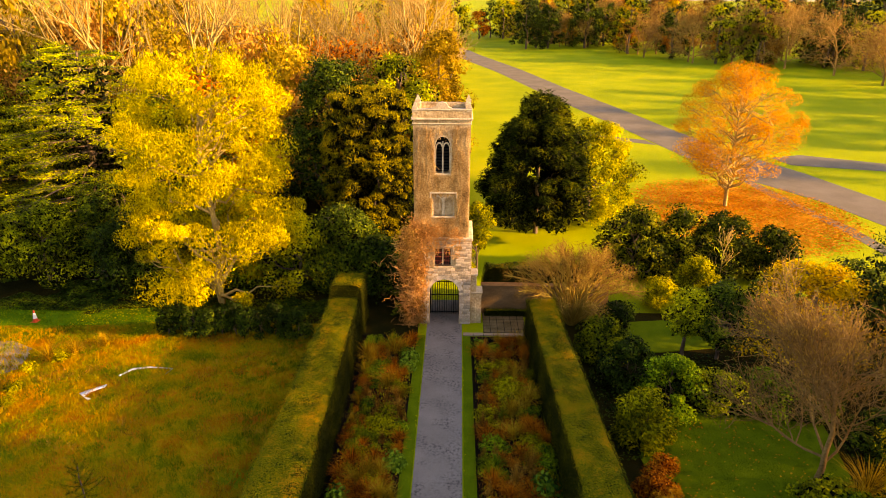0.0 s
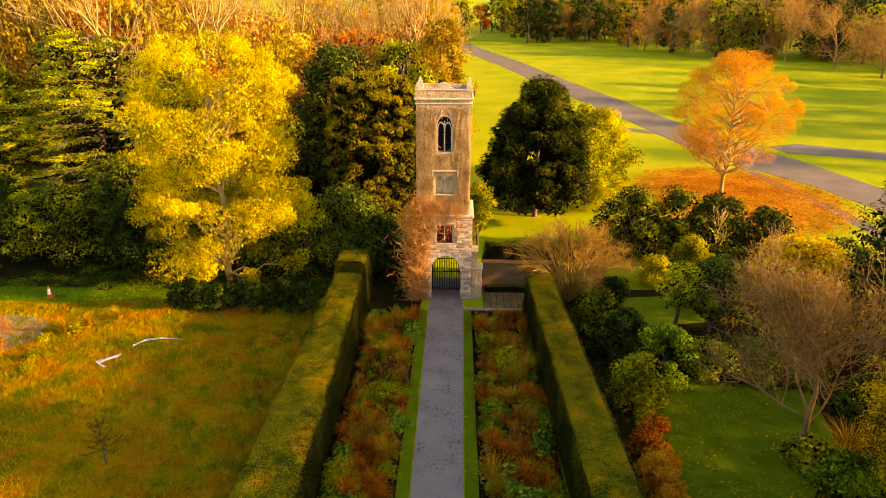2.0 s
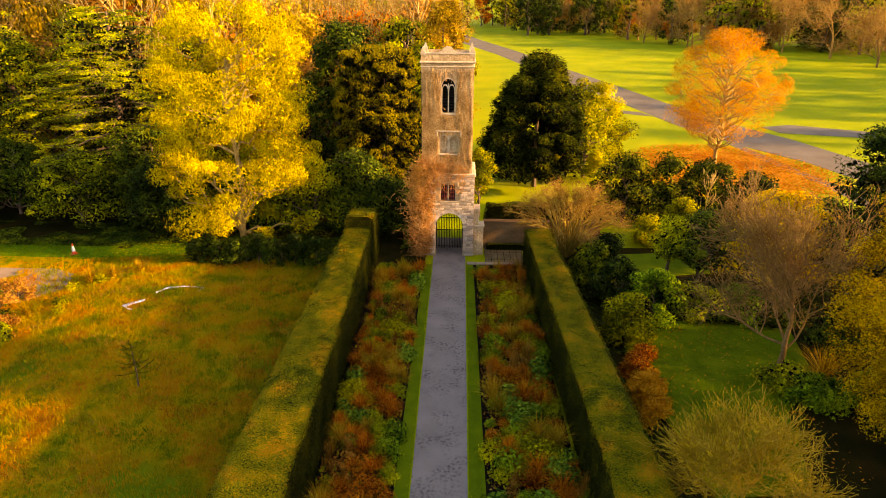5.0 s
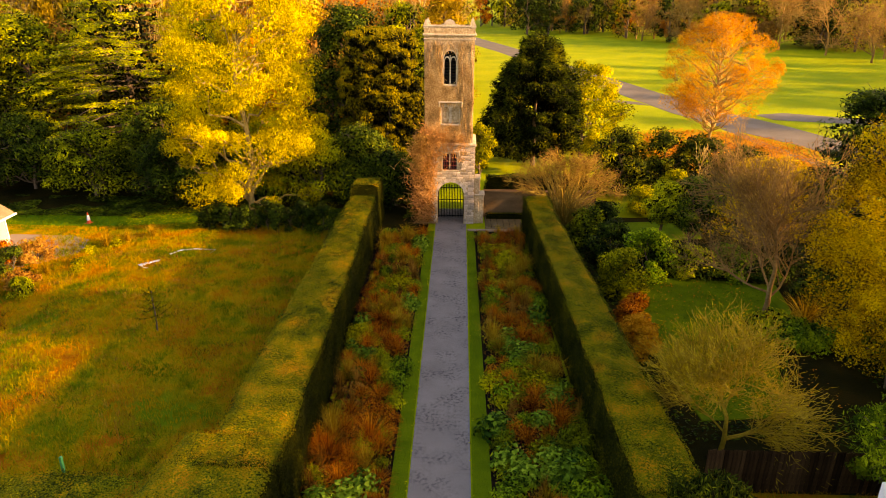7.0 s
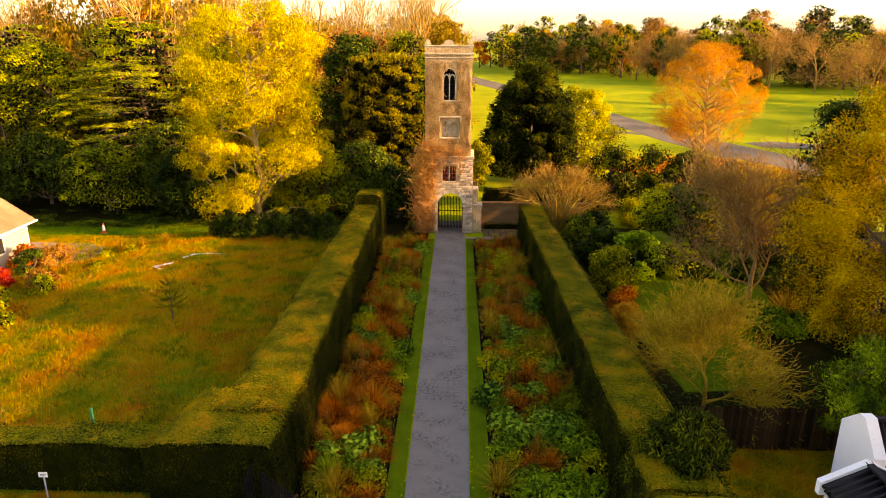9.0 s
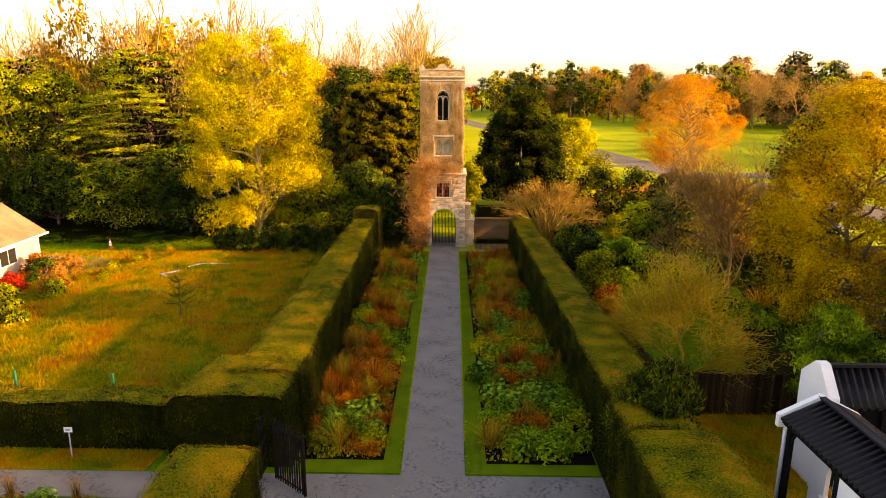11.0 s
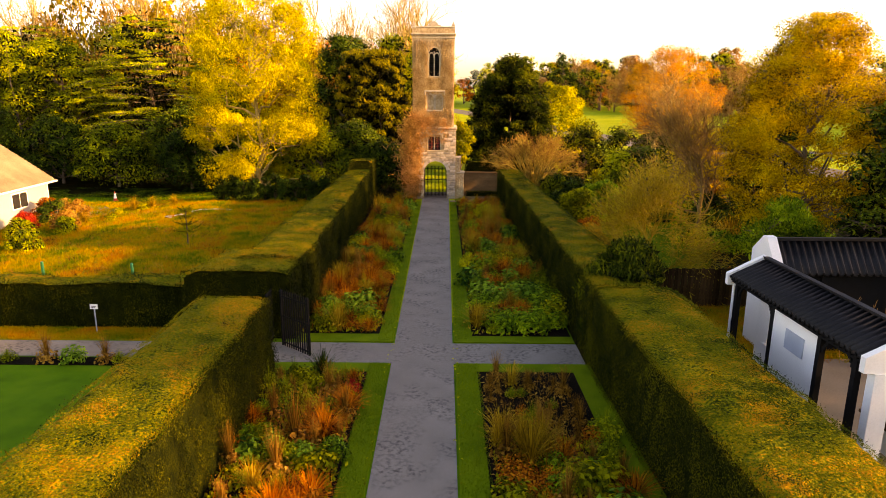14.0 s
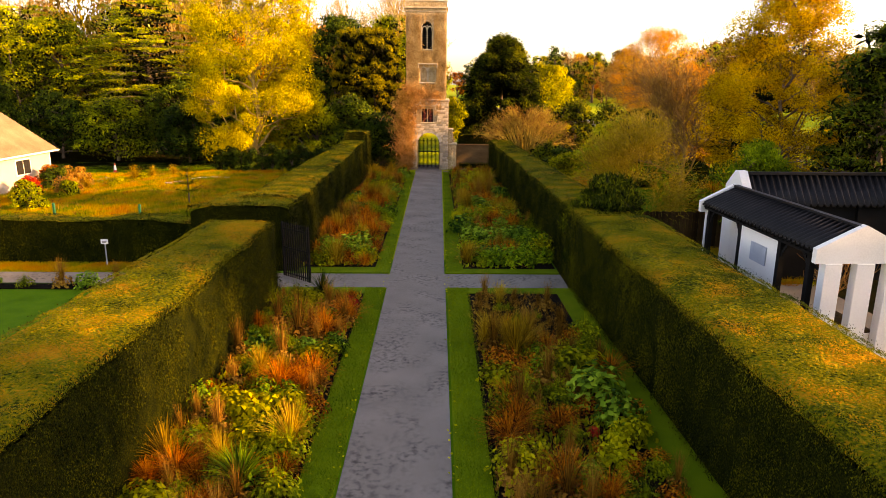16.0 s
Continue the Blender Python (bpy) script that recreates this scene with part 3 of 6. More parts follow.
# ---- hedges ----
def hedge(label, y0, y1, near, far, z, seed=1, density=430, step=0.2, leaf="l_hedge", rough=0.045, size=0.055, fall=0.14, side="l_hedgeside"):
    """A clipped hedge; near and far: its two sides at each end."""
    r = np.random.default_rng(seed)
    e = empty("hedge", (near[0] + near[1]) / 2, y0, 0, label, "hedge")
    ox, oy = (near[0] + near[1]) / 2, y0

    def place(u, v, w, inset=0.0):
        x0 = near[0] + (far[0] - near[0]) * v + inset
        x1 = near[1] + (far[1] - near[1]) * v - inset
        k = 0.5 + (u - 0.5) * (1 + 0.05 * (1 - w) - 0.36 * fall * w ** 10)
        return np.stack([x0 + (x1 - x0) * k - ox, inset + (y1 - y0 - 2 * inset) * v, (z - inset) * w - fall * np.abs(2 * u - 1) ** (7 if fall < 0.3 else 3) * (w > 0.999)], -1)

    def swell(A):
        out = []
        for a in A:
            p = Vector(a) * 1.1 + Vector((seed * 3.1, 0, 0))
            out.append(noise.noise_vector(p) * rough + noise.noise_vector(p * 0.35) * rough * 1.4 + noise.noise_vector(p * 3.3) * 0.03)
        return np.array(out)

    wx, ly = abs(near[1] - near[0]), y1 - y0
    nu, nv, nw = max(3, int(wx / step)), max(3, int(ly / step)), max(3, int(z / step))
    grids = []
    for a, b, f in ((nu, nv, lambda s, t: place(s, t, 1 + 0 * s, 0.1) + np.array([0, 0, 0.065])), (nv, nw, lambda s, t: place(0 * s, s, t, 0.1)), (nv, nw, lambda s, t: place(1 + 0 * s, s, t, 0.1)),
                    (nu, nw, lambda s, t: place(s, 0 * s, t, 0.1)), (nu, nw, lambda s, t: place(s, 1 + 0 * s, t, 0.1))):
        s, t = np.meshgrid(np.linspace(0, 1, a + 1), np.linspace(0, 1, b + 1), indexing="ij")
        i, j = np.meshgrid(np.arange(a), np.arange(b), indexing="ij")
        grids.append((f(s, t).reshape(-1, 3), np.stack([i * (b + 1) + j, (i + 1) * (b + 1) + j, (i + 1) * (b + 1) + j + 1, i * (b + 1) + j + 1], -1).reshape(-1, 4)))
    V, Q = merge(grids)
    V = V + swell(V) * (V[:, 2:] > 0.1)
    body = raw("body", V, Q, "hedgeinside", e, smooth=True)
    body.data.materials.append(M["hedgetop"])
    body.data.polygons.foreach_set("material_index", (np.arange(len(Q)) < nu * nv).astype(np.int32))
    area = np.array([wx * ly, ly * z, ly * z, wx * z, wx * z])
    V2, Q2 = [], []
    hidden = {2 if ox > 0 else 1, 4}
    for face, ar in enumerate(area):
        n = int(ar * density * (1.5 if face == 0 else 0.15 if face in hidden else 1.7))
        s, t = r.uniform(0, 1, n), r.uniform(0, 1 if face == 0 else 1.035, n)
        P = (place(s, t, 1 + 0 * s), place(0 * s, s, t), place(1 + 0 * s, s, t), place(s, 0 * s, t), place(s, 1 + 0 * s, t))[face]
        N = np.array([(0, 0, 1), (-1, 0, 0), (1, 0, 0), (0, -1, 0), (0, 1, 0)][face], float)
        if face:
            gap = np.array([noise.noise(Vector((p[0] * 2.6 + seed, p[1] * 2.6, p[2] * 0.7))) for p in P])
            P = P[(gap > -0.22) | (P[:, 2] > z * 0.9)]
        else:
            gap = np.array([noise.noise(Vector(p) * 3.4 + Vector((seed, 0, 0))) for p in P])
            P = P[gap > -0.3]
        n = len(P)
        P = P + N * (r.uniform(-0.03, 0.02, n) if face == 0 else r.uniform(-0.12, 0.04, n))[:, None] + swell(P)
        Nn = unit(N + (0.42 if face == 0 else 0.85) * r.normal(size=(n, 3)))
        V2.append(leaf_quads(P, Nn, size * (0.85 if face == 0 else 1.15), size * (0.6 if face == 0 else 0.5), r, None if face == 0 else np.repeat([[0.0, 0.0, 1.0]], n, 0)))
    # tops keep the lighter leaves, sides take the shade-darkened ones
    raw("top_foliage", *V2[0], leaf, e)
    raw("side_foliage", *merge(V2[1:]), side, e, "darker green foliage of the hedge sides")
    return e


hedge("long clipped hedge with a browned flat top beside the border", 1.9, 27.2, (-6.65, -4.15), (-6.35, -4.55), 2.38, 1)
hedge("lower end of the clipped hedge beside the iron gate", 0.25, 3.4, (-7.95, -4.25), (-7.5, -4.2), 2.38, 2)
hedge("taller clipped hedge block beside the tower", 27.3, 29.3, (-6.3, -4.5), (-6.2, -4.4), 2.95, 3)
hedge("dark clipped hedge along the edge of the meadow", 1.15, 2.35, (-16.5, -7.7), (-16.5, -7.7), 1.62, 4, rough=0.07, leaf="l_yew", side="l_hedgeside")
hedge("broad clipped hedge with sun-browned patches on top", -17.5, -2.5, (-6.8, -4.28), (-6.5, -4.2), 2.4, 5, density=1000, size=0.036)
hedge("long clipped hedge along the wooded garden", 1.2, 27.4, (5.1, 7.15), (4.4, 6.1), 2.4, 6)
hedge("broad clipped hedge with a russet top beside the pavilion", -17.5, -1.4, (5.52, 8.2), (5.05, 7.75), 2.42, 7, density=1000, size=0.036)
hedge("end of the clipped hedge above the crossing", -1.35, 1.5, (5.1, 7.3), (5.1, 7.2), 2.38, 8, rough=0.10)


hedge("low clipped box edging before the brick wall", 29.65, 30.05, (2.3, 7.2), (2.3, 7.2), 0.42, 11, rough=0.03, leaf="l_yew", fall=0.05)
hedge("dark hedge rising behind the brick wall", 31.0, 32.2, (2.3, 9.4), (2.3, 9.4), 2.55, 9, rough=0.15, leaf="l_dark")


# ---- tower ----
def arched(bm, x0, x1, z0, z1, y0, y1, prof):
    """A slab of wall from y0 to y1 with an opening up from z0 whose outline is prof, from its lower left to its lower right."""
    xl, xr = prof[0][0], prof[-1][0]
    box(bm, x0, xl, y0, y1, z0, z1)
    box(bm, xr, x1, y0, y1, z0, z1)
    for (xa, za), (xb, zb) in zip(prof, prof[1:]):
        if xb - xa < 1e-4:
            continue
        v = [bm.verts.new(p) for p in ((xa, y0, za), (xb, y0, zb), (xb, y0, z1), (xa, y0, z1), (xa, y1, za), (xb, y1, zb), (xb, y1, z1), (xa, y1, z1))]
        for f in ((0, 1, 2, 3), (7, 6, 5, 4), (0, 4, 5, 1), (3, 2, 6, 7)):
            bm.faces.new([v[k] for k in f])


def round_arch(cx, hw, spring, n=14):
    return [(cx - hw * math.cos(math.pi * i / n), spring + hw * math.sin(math.pi * i / n)) for i in range(n + 1)]


def pointed(cx, hw, spring, rise, n=7):
    lft = [(cx - hw * math.cos(0.5 * math.pi * i / n) ** 0.8, spring + rise * math.sin(0.5 * math.pi * i / n)) for i in range(n + 1)]
    lft[-1] = (cx, spring + rise)
    return lft + [(2 * cx - x, z) for x, z in lft[::-1][1:]]


def flat_top(xa, xb, z):
    return [(xa, z), (xb, z)]


def ring(bm, prof, prof2, y0, y1):
    """A moulding between two outlines of equal length."""
    for (a, b, c, d) in zip(prof, prof[1:], prof2[1:], prof2):
        v = [bm.verts.new((p[0], y, p[1])) for y in (y0, y1) for p in (a, b, c, d)]
        for f in ((0, 1, 2, 3), (7, 6, 5, 4), (0, 4, 5, 1), (3, 2, 6, 7), (1, 5, 6, 2), (0, 3, 7, 4)):
            bm.faces.new([v[k] for k in f])


TX, TY = -0.22, 28.72
tower = empty("clock_tower", TX, TY, 0, "tall square rubble-stone garden tower with an arched gateway", "tower")


def tpart(name, bm, mat, parent=tower, label="", bevel=0.0):
    bmesh.ops.translate(bm, vec=(-TX, -TY, 0), verts=bm.verts[:])
    return part(name, bm, mat, parent, label, bevel)


LX0, LX1, UX0, UX1 = -1.86, 1.46, -1.72, 1.28
YF, YU, YB = 28.72, 28.80, 31.72
bm = bmesh.new()
arched(bm, LX0, LX1, 0, 3.25, YF, YF + 0.5, [(-0.88, 0)] + round_arch(-0.04, 0.84, 1.97) + [(0.80, 0)])
box(bm, LX0, LX1, YF, YF + 0.5, 3.25, 3.6)
arched(bm, LX0, LX1, 3.6, 4.95, YF, YF + 0.5, flat_top(-0.62, 0.35, 4.65))
box(bm, LX0, LX1, YF, YF + 0.5, 4.95, 5.15)
tpart("lower_wall", bm, "stone")
bm = bmesh.new()
box(bm, UX0, UX1, YU, YU + 0.5, 5.15, 6.52)
arched(bm, UX0, UX1, 6.52, 8.0, YU, YU + 0.5, flat_top(-0.72, 0.47, 7.73))
box(bm, UX0, UX1, YU, YU + 0.5, 8.0, 8.9)
arched(bm, UX0, UX1, 8.9, 11.3, YU, YU + 0.5, [(-0.57, 8.9)] + pointed(-0.17, 0.40, 10.2, 0.66) + [(0.23, 8.9)])
box(bm, UX0, UX1, YU, YU + 0.5, 11.3, 11.75)
tpart("upper_wall", bm, "stone")
for a, b in ((UX0, UX0 + 0.5), (UX1 - 0.5, UX1)):
    tpart("side_wall", boxes((a, b, YU + 0.5, YB - 0.5, 5.15, 11.75)), "stone")
for a, b in ((LX0, LX0 + 0.5), (LX1 - 0.5, LX1)):
    tpart("side_wall", boxes((a, b, YF + 0.5, YB - 0.4, 0, 5.15)), "stone")
bm = bmesh.new()
arched(bm, LX0, LX1, 0, 3.25, YB - 0.4, YB, [(-0.88, 0)] + round_arch(-0.04, 0.84, 1.97) + [(0.80, 0)])
box(bm, LX0, LX1, YB - 0.4, YB, 3.25, 5.15)
box(bm, UX0, UX1, YB - 0.5, YB - 0.05, 5.15, 11.75)
tpart("back_wall", bm, "stone")
tpart("floor_slab", boxes((LX0 + 0.5, LX1 - 0.5, YF + 0.5, YB - 0.4, 3.0, 3.2)), "dressed")
tpart("roof_slab", boxes((UX0 + 0.5, UX1 - 0.5, YU + 0.5, YB - 0.5, 11.4, 11.6)), "dressed")
tpart("string_course", boxes((LX0 - 0.06, LX1 + 0.06, YF - 0.08, YB + 0.06, 5.12, 5.30)), "dressed", bevel=0.04)
tpart("cornice", boxes((UX0 - 0.10, UX1 + 0.10, YU - 0.12, YB + 0.08, 11.72, 11.84)), "dressed", bevel=0.03)
tpart("cornice", boxes((UX0 - 0.05, UX1 + 0.05, YU - 0.06, YB + 0.03, 11.50, 11.56)), "dressed", bevel=0.015)
tpart("parapet", boxes((UX0 - 0.02, UX1 + 0.02, YU - 0.04, YU + 0.26, 11.84, 12.22), (UX0 - 0.02, UX0 + 0.28, YU + 0.26, YB, 11.84, 12.22), (UX1 - 0.28, UX1 + 0.02, YU + 0.26, YB, 11.84, 12.22),
                       (UX0 + 0.28, UX1 - 0.28, YB - 0.3, YB, 11.84, 12.22)), "stone")
tpart("coping", boxes((UX0 - 0.06, UX1 + 0.06, YU - 0.08, YU + 0.3, 12.22, 12.29)), "dressed", bevel=0.02)
bm = bmesh.new()
pr = [(-0.62, 12.29), (-0.55, 12.36), (-0.40, 12.38), (-0.34, 12.50), (-0.20, 12.60), (-0.02, 12.64), (0.0, 12.64)]
pr = [(-0.22 + x * 0.85 + 0.0, z) for x, z in pr] + [(-0.22 - x * 0.85, z) for x, z in pr[::-1]]
for (xa, za), (xb, zb) in zip(pr, pr[1:]):
    if xb - xa > 1e-4:
        v = [bm.verts.new(p) for y in (YU - 0.02, YU + 0.22) for p in ((xa, y, 12.29), (xb, y, 12.29), (xb, y, zb), (xa, y, za))]
        for f in ((0, 1, 2, 3), (7, 6, 5, 4), (3, 2, 6, 7)):
            bm.faces.new([v[k] for k in f])
bmesh.ops.remove_doubles(bm, verts=bm.verts[:], dist=0.001)
tpart("crest", bm, "dressed", label="scrolled stone crest on the parapet")
for sx in (UX0 + 0.10, UX1 - 0.10):
    for sy in (YU + 0.08, YB - 0.15):
        bm = boxes((sx - 0.14, sx + 0.14, sy - 0.14, sy + 0.14, 12.15, 12.38))
        bmesh.ops.create_cone(bm, cap_ends=True, segments=4, radius1=0.16, radius2=0.03, depth=0.26, matrix=pose(sx, sy, 12.51, 0, 0, 45))
        tpart("pinnacle", bm, "dressed")
bm = bmesh.new()
box(bm, 1.46, 1.78, YF + 0.1, YF + 0.9, 0, 3.0)
box(bm, 1.46, 2.08, YF + 0.15, YF + 0.85, 0, 1.9)
tpart("buttress", bm, "stone", bevel=0.03)
for x1, z in ((1.84, 3.0), (2.14, 1.9)):
    tpart("buttress_cap", boxes((1.44, x1, YF + 0.05, YF + 0.95, z, z + 0.12)), "dressed", bevel=0.04)
# arch ring and windows
for x0 in (-1.12, 0.78):
    tpart("impost", boxes((x0, x0 + 0.26, YF - 0.05, YF + 0.1, 1.87, 1.97)), "dressed", label="projecting stone under the arch", bevel=0.01)
lower, upper = round_arch(-0.04, 0.84, 1.97, 17), round_arch(-0.04, 1.08, 1.97, 17)
for k in range(17):
    bm = bmesh.new()
    ring(bm, lower[k:k + 2], upper[k:k + 2], YF - 0.03 - 0.012 * (k % 2), YF + 0.1)
    tpart("arch_stone", bm, "stonepiece")
bw = tpart("belfry_window", boxes((-0.63, 0.29, YU - 0.05, YU + 0.12, 8.80, 8.90)), "dressed", bevel=0.02)
bm = bmesh.new()
ring(bm, [(-0.57, 8.9)] + pointed(-0.17, 0.40, 10.2, 0.66) + [(0.23, 8.9)], [(-0.64, 8.9)] + pointed(-0.17, 0.47, 10.2, 0.74) + [(0.30, 8.9)], YU - 0.03, YU + 0.1)
ring(bm, [(-0.52, 8.9)] + pointed(-0.36, 0.155, 10.05, 0.42, 5) + [(-0.21, 8.9)], [(-0.57, 8.9)] + pointed(-0.36, 0.205, 10.05, 0.50, 5) + [(-0.16, 8.9)], YU + 0.06, YU + 0.16)
ring(bm, [(-0.13, 8.9)] + pointed(0.02, 0.155, 10.05, 0.42, 5) + [(0.18, 8.9)], [(-0.18, 8.9)] + pointed(0.02, 0.205, 10.05, 0.50, 5) + [(0.23, 8.9)], YU + 0.061, YU + 0.161)
box(bm, -0.20, -0.14, YU + 0.05, YU + 0.17, 8.9, 10.6)
tpart("tracery", bm, "dressed", bw)
for i in range(10):
    bm = boxes((-0.56, 0.22, -0.09, 0.09, -0.012, 0.012))
    bmesh.ops.transform(bm, matrix=pose(0, YU + 0.28, 9.0 + 0.165 * i, -35), verts=bm.verts[:])
    tpart("louvre", bm, "louvre", bw)
tpart("backing", boxes((-0.57, 0.23, YU + 0.42, YU + 0.45, 8.9, 10.9)), "iron", bw)
mw = tpart("blind_window", boxes((-0.80, 0.55, YU - 0.06, YU + 0.1, 6.42, 6.52)), "dressed", bevel=0.02)
tpart("hood_mould", boxes((-0.86, 0.61, YU - 0.10, YU + 0.05, 7.80, 7.90), (-0.86, -0.78, YU - 0.09, YU + 0.05, 7.55, 7.80), (0.53, 0.61, YU - 0.09, YU + 0.05, 7.55, 7.80)), "dressed", mw, bevel=0.015)
bm = bmesh.new()
for cx in (-0.43, 0.18):
    arched(bm, cx - 0.305, cx + 0.305, 6.52, 7.73, YU + 0.05, YU + 0.18, [(cx - 0.23, 6.52)] + pointed(cx, 0.23, 7.3, 0.26, 5) + [(cx + 0.23, 6.52)])
tpart("mullions", bm, "dressed", mw)
for cx in (-0.43, 0.18):
    tpart("panel", boxes((cx - 0.25, cx + 0.25, YU + 0.2, YU + 0.25, 6.52, 7.7)), "stone", mw, "pale stone panel of the blind window")
lw = tpart("lattice_window", boxes((-0.70, 0.43, YF - 0.06, YF + 0.15, 3.50, 3.60)), "dressed", bevel=0.02)
tpart("hood_mould", boxes((-0.76, 0.49, YF - 0.09, YF + 0.05, 4.72, 4.82), (-0.76, -0.68, YF - 0.08, YF + 0.05, 4.5, 4.72), (0.41, 0.49, YF - 0.08, YF + 0.05, 4.5, 4.72)), "dressed", lw, bevel=0.015)
bm = boxes((-0.17, -0.10, YF + 0.1, YF + 0.2, 3.6, 4.65), (-0.62, -0.57, YF + 0.1, YF + 0.2, 3.6, 4.65), (0.30, 0.35, YF + 0.1, YF + 0.2, 3.6, 4.65), (-0.57, 0.30, YF + 0.1, YF + 0.2, 4.6, 4.65))
tpart("window_frame", bm, "dressed", lw)
for x in (-0.46, -0.35, -0.25, -0.01, 0.09, 0.20):
    tpart("glazing_bar", boxes((x - 0.012, x + 0.012, YF + 0.15, YF + 0.18, 3.6, 4.6)), "redpaint", lw)
for z in (3.85, 4.1, 4.35):
    tpart("glazing_bar", boxes((-0.57, 0.30, YF + 0.148, YF + 0.182, z - 0.012, z + 0.012)), "redpaint", lw)
tpart("backing", boxes((-0.62, 0.35, YF + 0.24, YF + 0.28, 3.6, 4.65)), "louvre", lw)


# ---- iron gates ----
def iron_gate(x, y, rz, width, height, label, leaves=1, arch=0.0):
    e = empty("iron_gate", x, y, 0, label, "gate", rz=rz)
    for z in (0.12, height * 0.55, height - 0.18):
        part("rail", boxes((0, width, -0.015, 0.015, z, z + 0.04)), "iron", e)
    n = int(width / 0.105)
    for i in range(n + 1):
        xx = width * i / n
        k = abs(2 * i / n - 1)
        h = height - arch * k * k
        if leaves == 2 and i in (n // 2, n // 2 + 1):
            h -= 0.05
        w = 0.03 if i in (0, n) else 0.017
        bm = boxes((xx - w, xx + w, -w, w, 0.02, h))
        bmesh.ops.create_cone(bm, cap_ends=True, segments=6, radius1=w * 2, radius2=0.002, depth=0.09, matrix=pose(xx, 0, h + 0.04))
        part("bar", bm, "iron", e)
    return e


iron_gate(-0.88, YF + 1.3, 0, 1.68, 2.25, "black iron bar gate closed inside the tower arch", 2, 0.12)
iron_gate(-4.55, -0.25, -40, 1.35, 1.85, "black iron garden gate standing open in the hedge gap", 1)
iron_gate(-5.0, -0.30, 90, 2.3, 1.7, "black iron railing against the hedge end", 1)


# ---- garden wall beside the tower ----
bm = boxes((2.1, 9.6, 30.2, 30.6, 0, 1.75))
tagged(part("garden_wall", bm, "brick", None, "old brown brick garden wall with a stone coping"), category="wall", kind="structure")
tagged(part("wall_coping", boxes((2.1, 9.6, 30.14, 30.66, 1.75, 1.82)), "brick", None, "weathered stone coping of the garden wall"), category="coping", kind="structure")


# ---- trees and large shrubs ----
def cedar(x, y, height, reach, label, seed, boughs=86):
    """A cedar: flat plates of needles on long level boughs, with dark gaps between them."""
    q = np.random.default_rng(seed)
    e = empty("cedar", x, y, 0, label, "tree")
    spine = bent((0, 0, -0.2), (0.3, 0.2, height * 0.95), q, 9, 0.02)
    wood, P, U = [(spine, np.linspace(0.5, 0.08, 9))], [], []
    for k in range(boughs):
        t = (k + q.uniform(0, 1)) / boughs
        z = height * (0.10 + 0.87 * t)
        a = k * 2.4 + q.normal() * 0.25
        L = reach * max(0.16, (1 - 0.62 * t ** 2.2)) * q.uniform(0.7, 1.12)
        way = np.array([math.cos(a), math.sin(a), 0.0])
        side = np.array([-math.sin(a), math.cos(a), 0.0])
        rise = q.uniform(-0.02, 0.16)
        c = np.linspace(0, 1, 7)[:, None]
        root = spine[0] + (spine[-1] - spine[0]) * min(1, z / height)
        line = root * np.array([1, 1, 0]) + np.array([0, 0, z]) + way * L * c + side * (0.10 * L * q.normal() * c ** 2) + np.array([0, 0, L]) * (rise * c - 0.16 * c ** 3)
        wood.append((line, np.linspace(0.11 * (1.2 - t), 0.015, 7)))
        for m in range(int(5 + L * 1.9)):
            f = q.uniform(0.22, 1.0)
            i = min(5, int(f * 6))
            p = line[i] + (line[i + 1] - line[i]) * (f * 6 - i)
            o = q.choice((-1, 1)) * q.uniform(0.15, 0.36) * L * (1.15 - f)
            tip = p + side * o + way * abs(o) * q.uniform(0.5, 1.1) + np.array([0, 0, q.normal() * 0.06 - 0.06 * abs(o)])
            wood.append((np.stack([p, (p + tip) / 2 + np.array([0, 0, 0.05]), tip]), np.array([0.022, 0.015, 0.008])))
            n = int(38 + 26 * np.linalg.norm(tip - p))
            g = q.uniform(0.0, 1.08, (n, 1))
            P.append(p + (tip - p) * g + q.normal(size=(n, 3)) * np.array([0.2, 0.2, 0.04]))
            U.append(np.repeat([way * 0.7 + side * math.copysign(0.7, o)], n, 0) + 0.5 * q.normal(size=(n, 3)) * np.array([1, 1, 0.3]))
    raw("trunk", *tubes(wood, 5), "bark", e, smooth=True)
    P, U = np.concatenate(P), np.concatenate(U)
    N = unit(np.array([0, 0, 1.0]) + 0.55 * q.normal(size=P.shape))
    raw("crown", *leaf_quads(P, N, 0.24, 0.06, q, U), "l_cedar", e)
    # dark fill round the trunk, coloured for shade between the boughs
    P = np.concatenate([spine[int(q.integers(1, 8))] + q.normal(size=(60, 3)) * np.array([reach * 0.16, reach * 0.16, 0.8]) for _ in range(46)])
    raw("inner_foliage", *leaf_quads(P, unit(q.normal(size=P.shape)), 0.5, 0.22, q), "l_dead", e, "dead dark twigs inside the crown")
    return e


leafy_tree("yellow_tree", -13.7, 31.0, 0.9, 14.5, 5.0, 4.4, "l_yellow", "tall tree with drooping bright yellow foliage and pale limbs", bark="palebark", n=200, size=0.92, per=440, leaf_len=0.19, leaf_wid=0.045, droop=0.9, limbs=46, twigs=3, shape="full", seed=21, trunk=0.25, inner=0.2)
cedar(-26.5, 42, 14.6, 8.2, "broad spreading cedar with layered green-gold boughs", 31)
cedar(-41, 47, 14.0, 7.0, "dark cedar with level boughs at the edge of the wood", 32, 64)
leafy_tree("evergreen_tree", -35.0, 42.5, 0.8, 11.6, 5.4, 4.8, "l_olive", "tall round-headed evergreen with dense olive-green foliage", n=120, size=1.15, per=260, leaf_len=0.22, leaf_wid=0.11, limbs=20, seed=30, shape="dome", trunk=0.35)
